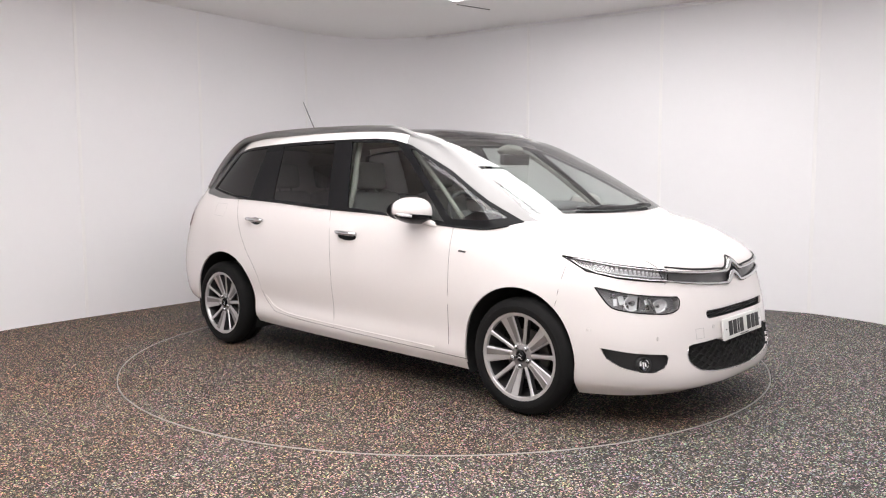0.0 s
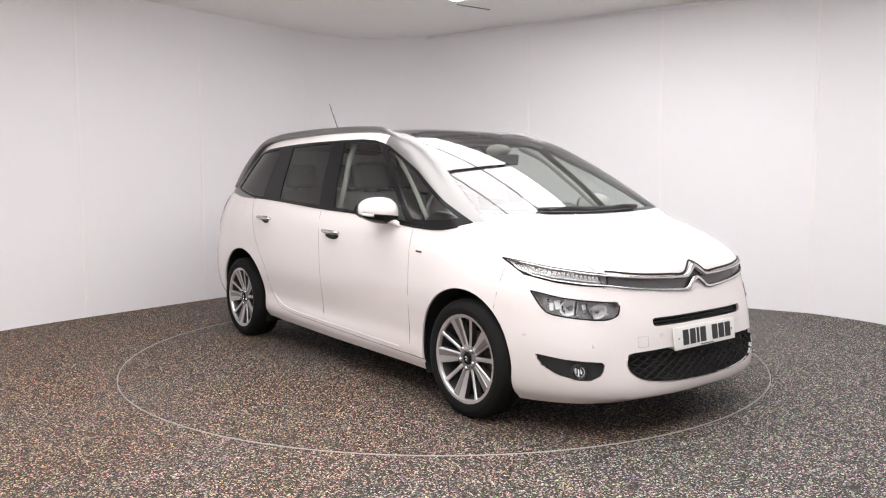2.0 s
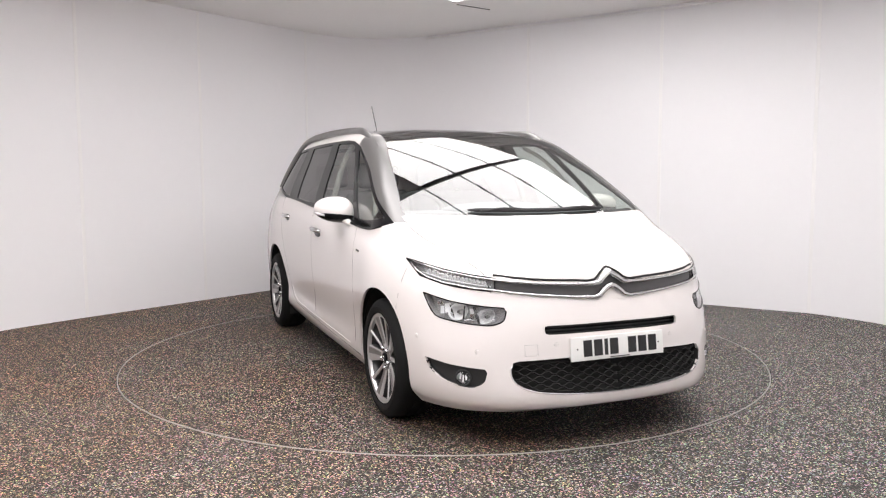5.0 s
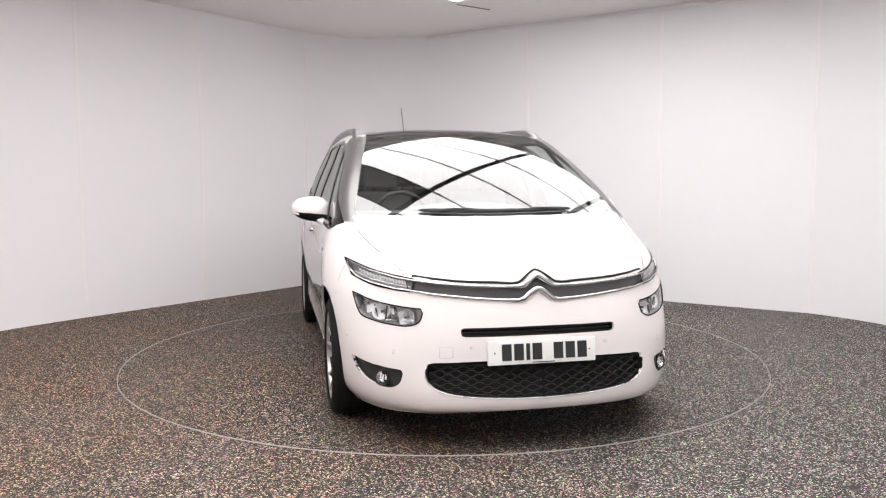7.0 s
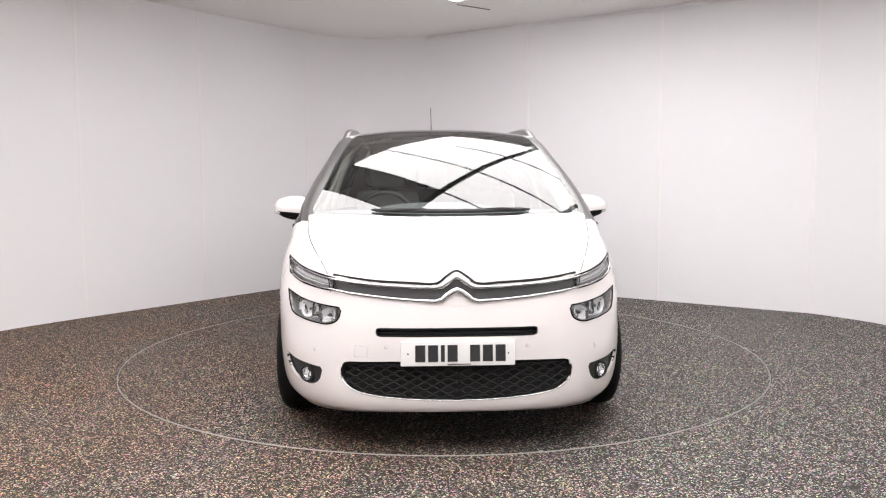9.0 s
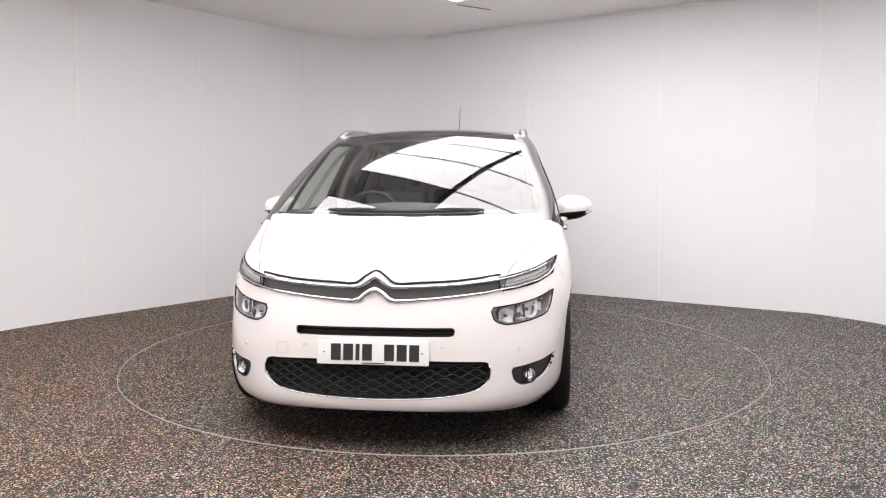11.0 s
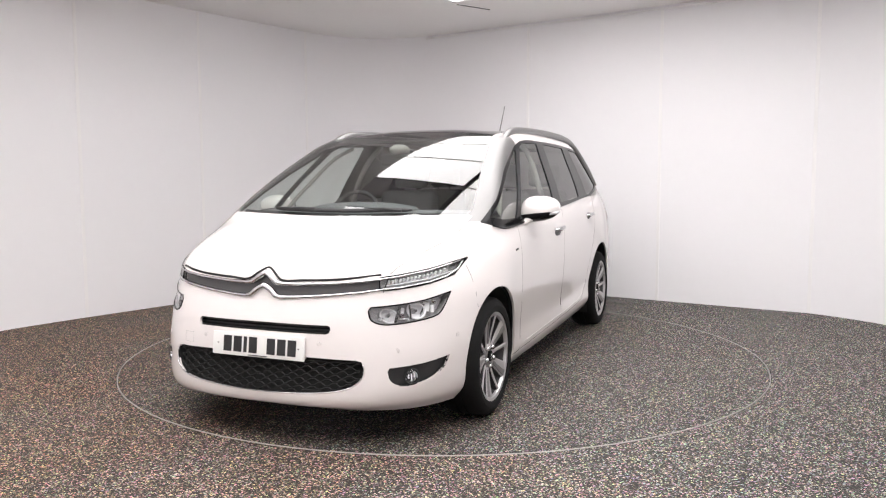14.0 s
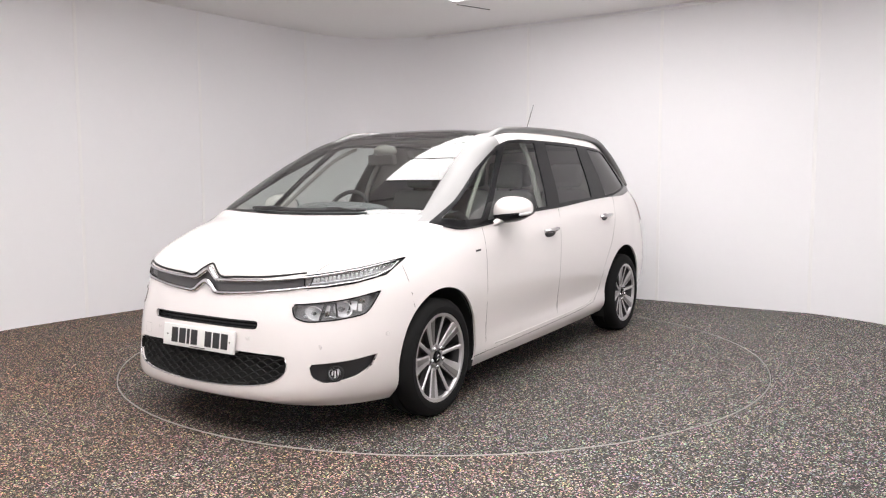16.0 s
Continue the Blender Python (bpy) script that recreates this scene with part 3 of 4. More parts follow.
def build_body():
    bm = shell()
    bm.normal_update()
    bm.verts.index_update()
    skin_tree.append((BVHTree.FromBMesh(bm), [[v.index for v in f.verts] for f in bm.faces], [(v.co.copy(), v.normal.copy()) for v in bm.verts]))
    # wheel openings
    for poly in (ARCH_F, ARCH_R):
        score(bm, poly, SIDE, lambda c, n: c.x > 0.3)
        bmesh.ops.delete(bm, geom=faces_in(bm, poly, SIDE, lambda c, n: c.x > 0.3), context="FACES")
    # dark lining behind the panel gaps
    lining = bm.copy()
    lining.normal_update()
    for v in lining.verts:
        v.co = v.co - v.normal * 0.022
    bmesh.ops.delete(lining, geom=[f for f in lining.faces if (lambda c: c.z > 1.0 or (c.y < -0.32 and c.z < 0.86))(f.calc_center_median())], context="FACES")
    skin("inner_lining", both(lining), BLACK_DEEP, car, "dark inner body lining", 0)
    # outlines
    for poly in (DLO, GLASS_Q, GLASS_F, GLASS_R, GLASS_T):
        score(bm, poly, SIDE, lambda c, n: c.x > 0.45 and c.z > 0.95)
    for poly in (LAMP_TOP, STRIP, LAMP_LOW, FOG, SLOT, GRILLE):
        score(bm, poly, FRONT, on_nose)
    for seam in (SEAM_A, SEAM_B, SEAM_C, SEAM_SILL, SEAM_BUMPER):
        score(bm, strip(seam, 0.0), SIDE, on_side)
    score(bm, strip(BONNET, 0.0), TOP, on_top)
    score(bm, strip(BONNET_FRONT, 0.0), FRONT, on_nose)
    bm.normal_update()

    def lift(poly, ax, keep):
        return take(bm, faces_in(bm, poly, ax, keep))

    glass_keep = lambda c, n: c.x > 0.45 and c.z > 0.95
    panes = [("front_quarter_glass", GLASS_Q, CLEAR), ("front_door_glass", GLASS_F, CLEAR), ("rear_door_glass", GLASS_R, PRIVACY), ("rear_quarter_glass", GLASS_T, PRIVACY)]
    for name, poly, mat in panes:
        g = lift(poly, SIDE, glass_keep)
        for v in g.verts:
            v.co.x -= 0.006
        for ob in (skin(name, mirrored(g), mat, car, "", 0), skin(name, g, mat, car, "", 0)):
            ob.visible_shadow = False
    surround = lift(DLO, SIDE, glass_keep)
    skin("window_surround", mirrored(surround), BLACK_GLOSS, car, "gloss black window pillars")
    skin("window_surround", surround, BLACK_GLOSS, car, "gloss black window pillars")

    # the silver arch runs down behind the rear quarter glass
    score(bm, REAR_PILLAR, SIDE, glass_keep)
    rear = lift(REAR_PILLAR, SIDE, glass_keep)
    skin("rear_pillar", mirrored(rear), SATIN, car, "satin silver rear pillar")
    skin("rear_pillar", rear, SATIN, car, "satin silver rear pillar")

    # nose openings
    made = {}
    for name, poly in (("top", LAMP_TOP), ("strip", STRIP), ("low", LAMP_LOW), ("fog", FOG), ("slot", SLOT), ("grille", GRILLE)):
        made[name] = lift(poly, FRONT, on_nose)

    # doors, bonnet and the rest of the skin
    def area(test):
        return take(bm, [f for f in bm.faces if test(f.calc_center_median(), f.normal)])

    def yx(line_pts, z):
        zs = [p[1] for p in line_pts][::-1]
        ys = [p[0] for p in line_pts][::-1]
        return float(np.interp(z, zs, ys))

    sill_z = lambda y: float(np.interp(y, [p[0] for p in SEAM_SILL], [p[1] for p in SEAM_SILL]))
    belt_z = lambda y: float(np.interp(y, [0.2, 0.49, 1.04, 1.58, 2.24, 2.7], [1.0, 1.003, 1.054, 1.077, 1.115, 1.135]))
    door_f = area(lambda c, n: on_side(c, n) and yx(SEAM_A, c.z) < c.y < yx(SEAM_B, c.z) and sill_z(c.y) < c.z < belt_z(c.y) + 0.004)
    door_r = area(lambda c, n: on_side(c, n) and yx(SEAM_B, c.z) < c.y < yx(SEAM_C, c.z) and sill_z(c.y) < c.z < belt_z(c.y) + 0.004)
    for name, d in (("front_door", door_f), ("rear_door", door_r)):
        made[name] = [skin(name, mirrored(d), WHITE, car), skin(name, d, WHITE, car)]
    bx = lambda y: float(np.interp(y, [p[1] for p in BONNET], [p[0] for p in BONNET]))
    # the windscreen and the dark roof run up between the pillars
    cowl_y = lambda x: -0.128 + 0.14 * (x / 0.74) ** 2
    edge_x = lambda y: float(np.interp(y, [-0.06, 0.0, 0.23, 0.55, 0.84, 1.15, 1.6, 2.6], [0.785, 0.772, 0.72, 0.655, 0.590, 0.55, 0.54, 0.50]))
    edge = [(edge_x(y), y) for y in np.linspace(-0.06, 2.55, 40)]
    screen_poly = [(-0.1, cowl_y(0))] + [(x, cowl_y(x)) for x in np.linspace(0.06, 0.74, 12)] + [e for e in edge if e[1] > 0.02 and e[1] < 1.0] + [(edge_x(1.0), 1.0), (-0.1, 1.0)]
    roof_poly = [(-0.1, 1.0), (edge_x(1.0), 1.0)] + [e for e in edge if e[1] > 1.02] + [(-0.1, 2.55)]
    up = lambda c, n: n.z > 0.1 and c.z > 0.98
    for poly in (screen_poly, roof_poly):
        score(bm, poly, TOP, up)
    screen = lift(screen_poly, TOP, up)
    roof = lift(roof_poly, TOP, up)
    front_z = lambda x: float(np.interp(x, [p[0] for p in BONNET_FRONT], [p[1] for p in BONNET_FRONT]))
    bonnet = area(lambda c, n: c.y < 0.12 and c.z < 1.08 and c.x < bx(c.y) and c.z > front_z(c.x))
    sc = skin("windscreen", both(screen), SCREEN, car, "", 0, True)
    sc.visible_shadow = False
    skin("glass_roof", both(roof), ROOF_GLASS, car, "dark tinted panoramic glass roof", 0.008)
    skin("bonnet", both(bonnet), WHITE, car)
    fore = lambda c, n: c.x > 0.4 and c.z > 0.99
    score(bm, strip([(0.96, 1.30), (1.10, 1.75)], 0.0), SIDE, fore)
    score(bm, strip([(-0.16, 1.040), (0.75, 1.040)], 0.0), SIDE, fore)
    pillar = area(lambda c, n: c.z > 1.040 and c.y < 0.96 + (c.z - 1.30) * 0.14 / 0.45 and c.y > -0.12 and n.z < 0.97)
    skin("windscreen_pillar", mirrored(pillar), SATIN, car, "satin silver windscreen pillar")
    skin("windscreen_pillar", pillar, SATIN, car, "satin silver windscreen pillar")
    bumper = area(lambda c, n: c.y < -0.2 and c.z < 0.9)
    skin("front_bumper", both(bumper), WHITE, car)
    tail = area(lambda c, n: c.y > 2.7 and n.y > 0.35)
    skin("tailgate", both(tail), WHITE, car)
    skin("side_panel", mirrored(bm), WHITE, car)
    skin("side_panel", bm, WHITE, car)
    return made


nose = build_body()


def nose_at(x, z, out=0.0):
    """A point on the nose's skin, out metres proud of it."""
    p, n, _, _ = skin_tree[0][0].ray_cast(Vector((abs(x), -3, z)), Vector((0, 1, 0)))
    if p is None:
        p, n = Vector((abs(x), -0.5, z)), Vector((0, -1, 0))
    n = n if n.y < 0 else -n
    q = p + n * out
    return Vector((q.x if x >= 0 else -q.x, q.y, q.z))


def flank_at(y, z, out=0.0):
    p, n, _, _ = skin_tree[0][0].ray_cast(Vector((3, y, z)), Vector((-1, 0, 0)))
    n = n if n.x > 0 else -n
    return p + n * out


def top_at(x, y, out=0.0):
    p, n, _, _ = skin_tree[0][0].ray_cast(Vector((abs(x), y, 4)), Vector((0, 0, -1)))
    n = n if n.z > 0 else -n
    q = p + n * out
    return Vector((q.x if x >= 0 else -q.x, q.y, q.z))


def pair(name, bm, material, parents, label="", sharp=None):
    """A piece on the left and its mirror on the right."""
    r = fit(name, mirrored(bm), material, parents[0], label, True, sharp)
    l = fit(name, bm, material, parents[1], label, True, sharp)
    return r, l


def lens_part(name, patch, material, parents, sink=0.002):
    patch.normal_update()
    for v in patch.verts:
        v.co = v.co - v.normal * sink
    for ob in pair(name, patch, material, parents):
        ob.visible_shadow = False


def build_nose(made):
    # upper lamps
    pocket = inset(made["top"].copy(), 0.022)
    tops = pair("headlamp_upper", pocket, ALLOY_MID, (car, car), "slim upper headlamp with light strip", 40)
    top_edge = lambda x: float(np.interp(x, [0.571, 0.63, 0.74, 0.842], [0.806, 0.814, 0.835, 0.872]))
    low_edge = lambda x: float(np.interp(x, [0.578, 0.65, 0.75, 0.822], [0.748, 0.753, 0.769, 0.80]))
    at_level = lambda x, k: low_edge(x) * (1 - k) + top_edge(x) * k
    bm = bmesh.new()
    rows = []
    for x in np.linspace(0.600, 0.806, 16):
        rows.append([bm.verts.new(nose_at(x, at_level(x, k), d)) for k, d in ((0.26, -0.012), (0.34, -0.017), (0.80, -0.017), (0.88, -0.012))])
    for p, q in zip(rows, rows[1:]):
        for k in range(3):
            bm.faces.new((p[k], q[k], q[k + 1], p[k + 1]))
    bmesh.ops.recalc_face_normals(bm, faces=bm.faces[:])
    pair("light_tray", bm, LAMP_DARK, tops, "dark tray behind the light cells")
    for k in range(15):
        x = 0.612 + 0.0128 * k
        h = (top_edge(x) - low_edge(x)) * 0.15
        bm = bmesh.new()
        box(bm, -0.0052, 0.0052, -0.006, 0.006, -h, h, 0.0022)
        bm.transform(Matrix.Translation(nose_at(x, at_level(x, 0.60), -0.013)) @ pose(0, 0, 0, -12, 24, -35))
        pair("light_cell", bm, LED_GLINT_WHITE, tops)
    for level, radius, mat in ((0.13, 0.0046, SATIN), (0.92, 0.0032, BLACK_GLOSS), (0.34, 0.0020, LED_GLINT_WHITE)):
        bm = bmesh.new()
        tube(bm, [nose_at(x, at_level(x, level), -0.010) for x in np.linspace(0.590, 0.816, 16)], radius, 6)
        pair("trim_line", bm, mat, tops)
    lens_part("lens", made["top"], LAMP_GLASS, tops)
    # grey band and its chrome lines
    band = inset(both(made["strip"]), 0.010)
    fit("grille_band", band, GREY_GLOSS, car, "dark grey gloss grille band", True, 40)
    up = [(0.0, 0.817), (0.02, 0.808), (0.045, 0.791), (0.07, 0.773), (0.10, 0.769), (0.20, 0.771), (0.30, 0.776), (0.40, 0.782), (0.50, 0.791), (0.571, 0.799), (0.64, 0.808), (0.74, 0.828), (0.79, 0.846), (0.825, 0.861)]
    dn = [(0.0, 0.757), (0.02, 0.750), (0.045, 0.734), (0.07, 0.712), (0.10, 0.705), (0.20, 0.711), (0.30, 0.719), (0.40, 0.729), (0.50, 0.740), (0.578, 0.752), (0.65, 0.757), (0.75, 0.774), (0.80, 0.794), (0.826, 0.822), (0.832, 0.855)]
    for pts, name in ((up, "upper_chrome_line"), (dn, "lower_chrome_line")):
        half = [nose_at(x, z, 0.003) for x, z in pts]
        full = [Vector((-p.x, p.y, p.z)) for p in half[:0:-1]] + half
        radii = [float(np.interp(abs(p.x), [0.0, 0.06, 0.10, 0.2, 0.5, 0.6], [0.0165, 0.0150, 0.0105, 0.0082, 0.0070, 0.0046])) for p in full]
        bm = bmesh.new()
        tube(bm, full, radii, 8)
        fit(name, bm, CHROME, car, "chrome line that peaks in the middle")
    # lower lamps
    pocket = inset(made["low"].copy(), 0.055)
    lows = pair("headlamp_lower", pocket, LAMP_DARK, (car, car), "lower headlamp with two bright bowls", 40)
    # the inner bowl is broad and satin, the outer one white, its mirror shine put into the colour, with facets over it
    for x, z, r, wide, mat in ((0.628, 0.633, 0.031, 1.35, LAMP_SILVER), (0.728, 0.648, 0.036, 1.2, LED_GLINT_WHITE)):
        p = nose_at(x, z, -0.038)
        bm = bmesh.new()
        lathe(bm, [(r * 1.12, -0.010), (r, -0.013), (r * 0.86, 0.002), (r * 0.6, 0.012), (r * 0.3, 0.017), (0.001, 0.018)], 28, "Y")
        bmesh.ops.recalc_face_normals(bm, faces=bm.faces[:])
        bmesh.ops.scale(bm, vec=(wide, 1, 1), verts=bm.verts[:])
        bm.transform(Matrix.Translation(p) @ pose(0, 0, 0, -12, 20, 26))
        pair("bowl", bm, mat, lows)
        bm = bmesh.new()
        tube(bm, [(0, 0.016, 0), (0, -0.002, 0), (0, -0.006, 0)], [0.007, 0.007, 0.003], 10)
        bm.transform(Matrix.Translation(p) @ pose(0, 0, 0, -8, 0, 26))
        pair("bulb", bm, SATIN, lows)
    facets = [(0.675, 0.654, 0.016, 0.020, 8, -18), (0.676, 0.626, 0.018, 0.026, 40, 6), (0.694, 0.610, 0.030, 0.012, 24, 30), (0.752, 0.628, 0.022, 0.020, 55, 10), (0.760, 0.662, 0.024, 0.034, 30, -22),
              (0.782, 0.650, 0.016, 0.028, 62, -8), (0.784, 0.684, 0.020, 0.016, 36, 14), (0.722, 0.688, 0.030, 0.010, 26, -30), (0.596, 0.618, 0.016, 0.012, 20, 20)]
    # slim grey ribs break up the outer bowl
    for x, lean in ((0.705, -6), (0.748, 14)):
        bm = bmesh.new()
        box(bm, -0.004, 0.004, -0.004, 0.004, -0.036, 0.030, 0.001)
        bm.transform(Matrix.Translation(nose_at(x, 0.648, -0.030)) @ pose(0, 0, 0, 0, lean, 24))
        pair("rib", bm, GREY_GLOSS, lows)
    # facets that nod below zero are white: painted glints of the reflector
    for x, z, wide, high, turn, nod in facets:
        bm = bmesh.new()
        box(bm, -wide * 0.65, wide * 0.65, -0.003, 0.003, -high * 0.65, high * 0.65, 0.002)
        bm.transform(Matrix.Translation(nose_at(x, z, -0.030)) @ pose(0, 0, 0, nod, 6, turn))
        pair("facet", bm, CHROME if nod > 0 else LED_GLINT_WHITE, lows)
    bm = bmesh.new()
    tube(bm, [nose_at(x, z, -0.022) for x, z in ((0.652, 0.598), (0.658, 0.63), (0.664, 0.672))], [0.005, 0.009, 0.006], 8)
    pair("divider", bm, GREY_GLOSS, lows)
    lens_part("lens", made["low"], LAMP_GLASS, lows)
    for poly, owner, wide in ((LAMP_LOW, lows, 0.0036), (LAMP_TOP, tops, 0.0048)):
        bm = bmesh.new()
        tube(bm, [nose_at(x, z, 0.0) for x, z in poly + poly[:1]], wide, 6)
        pair("dark_frame", bm, BLACK_GLOSS, owner, "thin dark lamp frame")
    # fog lamps in black pockets
    pocket = inset(made["fog"], 0.022)
    fogs = pair("fog_lamp_surround", pocket, BLACK, (car, car), "black plastic fog lamp pocket", 40)
    c = nose_at(0.722, 0.339, -0.012)
    turn = Matrix.Translation(c) @ pose(0, 0, 0, -4, 0, 30)
    for name, prof, mat in (("ring", [(0.040, 0.02), (0.040, -0.006), (0.033, -0.008), (0.031, 0.0), (0.031, 0.02)], BLACK), ("reflector", [(0.030, -0.004), (0.024, 0.008), (0.012, 0.016), (0.001, 0.018)], CHROME)):
        bm = bmesh.new()
        lathe(bm, prof, 28, "Y")
        bmesh.ops.recalc_face_normals(bm, faces=bm.faces[:])
        bm.transform(turn)
        pair(name, bm, mat, fogs)
    # white slips stand for the bright glints inside the fog reflector
    for dx, dz, wide, high, yaw in ((-0.014, 0.004, 0.008, 0.030, -30), (0.000, -0.004, 0.007, 0.034, 20), (0.014, 0.006, 0.009, 0.024, 45)):
        bm = bmesh.new()
        box(bm, dx - wide / 2, dx + wide / 2, -0.002, 0.002, dz - high / 2, dz + high / 2, 0.001)
        bm.transform(turn @ pose(0, 0.003, 0, -14, 0, yaw * 0.3))
        pair("facet", bm, LED_GLINT_WHITE, fogs)
    bm = bmesh.new()
    lathe(bm, [(0.031, -0.004), (0.022, -0.009), (0.001, -0.011)], 24, "Y")
    bm.transform(turn)
    for ob in pair("lens", bm, LAMP_GLASS, fogs):
        ob.visible_shadow = False
    # upper slot with two slats
    slot = fit("upper_air_slot", inset(both(made["slot"]), 0.035), BLACK, car, "black upper air slot", True, 40)
    for z in (0.560, 0.575):
        bm = bmesh.new()
        tube(bm, [nose_at(x, z, -0.018) for x in np.linspace(-0.37, 0.37, 25)], 0.004, 6)
        fit("slat", bm, BLACK_GLOSS, slot)
    # lower grille with a honeycomb of wavy bars and a chrome rim
    grille = fit("lower_grille", inset(both(made["grille"]), 0.045), BLACK_DEEP, car, "black honeycomb lower grille", True, 40)
    full = [(0.0, 0.437)] + [(x, z) for x, z in GRILLE if x >= 0]
    for j, z in enumerate(np.arange(0.278, 0.43, 0.0185)):
        for side in (-1, 1):
            pts = []
            for i, x in enumerate(np.arange(0, 0.54, 0.018)):
                zz = z + 0.0062 * (1 if (i // 2 + j) % 2 else -1)
                if within(full + [(0, 0.262)], x + 0.001, zz) and within(full + [(0, 0.262)], x + 0.001, zz + 0.006):
                    pts.append(nose_at(side * x, zz, -0.016))
            if len(pts) > 3:
                bm = bmesh.new()
                tube(bm, pts, 0.0042, 5)
                fit("bar", bm, BLACK_DEEP, grille)
    rim = [(x, z) for x, z in GRILLE if x >= 0][3:]
    half = [nose_at(x, z, 0.001) for x, z in rim]
    bm = bmesh.new()
    tube(bm, half + [Vector((-p.x, p.y, p.z)) for p in half[-2::-1]], 0.0028, 6)
    fit("chrome_rim", bm, CHROME, grille, "thin chrome rim")
    # number plate with plain bars
    plate = bmesh.new()
    box(plate, -0.262, 0.262, -0.006, 0.006, -0.056, 0.056, 0.004)
    at = Matrix.Translation((0.0, -0.846, 0.474)) @ pose(0, 0, 0, -7, 0, 0)
    plate.transform(at)
    plate_ob = fit("number_plate", plate, PLATE, car, "white number plate with dark bars", True, 30)
    x = -0.195
    for w in (0.046, 0.046, 0.018, 0.046, -0.032, 0.046, 0.046, 0.046):
        if w > 0:
            bm = bmesh.new()
            box(bm, x, x + w, -0.0085, -0.0055, -0.037, 0.039)
            bm.transform(at)
            fit("bar", bm, BLACK, plate_ob, "", False)
        x += abs(w) + 0.0125
    bm = bmesh.new()
    box(bm, -0.05, 0.06, -0.0082, -0.0055, -0.0505, -0.0465)
    bm.transform(at)
    fit("small_bar", bm, BLACK, plate_ob, "", False)
    for s in (-0.228, 0.232):
        bm = bmesh.new()
        lathe(bm, [(0.004, -0.006), (0.0035, -0.0085), (0.0005, -0.009)], 10, "Y", (s, 0, 0))
        bm.transform(at)
        fit("screw", bm, GREY_GLOSS, plate_ob)
    # plinth of the plate, sensors, towing cover
    bm = bmesh.new()
    box(bm, -0.25, 0.25, -0.012, 0.03, -0.050, 0.050, 0.012)
    bm.transform(Matrix.Translation((0, -0.830, 0.472)) @ pose(0, 0, 0, -7, 0, 0))
    fit("plate_plinth", bm, WHITE, car)
    for x, z in ((0.325, 0.50), (0.665, 0.47), (0.86, 0.51)):
        p = nose_at(x, z) if x < 0.8 else None
        turn = pose(0, 0, 0, 0, 0, 5 + 45 * max(0, x - 0.3))
        if p is None:
            p, turn = flank_at(-0.40, 0.51), pose(0, 0, 0, 0, 0, 70)
        bm = bmesh.new()
        lathe(bm, [(0.0100, 0.004), (0.0100, -0.0006), (0.0085, -0.0010), (0.001, -0.0011)], 18, "Y")
        bm.transform(Matrix.Translation(p) @ turn)
        pair("parking_sensor", bm, WHITE, (car, car))
        bm = bmesh.new()
        lathe(bm, [(0.0112, 0.002), (0.0114, -0.0004), (0.0101, -0.0005)], 18, "Y")
        bm.transform(Matrix.Translation(p) @ turn)
        pair("sensor_ring", bm, PALE_JOINT, (car, car))
    sq = [(-0.475, 0.505), (-0.415, 0.505), (-0.415, 0.455), (-0.475, 0.455), (-0.475, 0.505)]
    bm = bmesh.new()
    for a, b in zip(sq, sq[1:]):
        tube(bm, [nose_at(a[0] + (b[0] - a[0]) * k / 4, a[1] + (b[1] - a[1]) * k / 4, -0.0006) for k in range(5)], 0.0013, 5)
    fit("towing_cover_joint", bm, PALE_JOINT, car, "fine square joint of the towing cover")


build_nose(nose)


# ---- wheels ----
TYRE, RIM_R = 0.319, 0.240


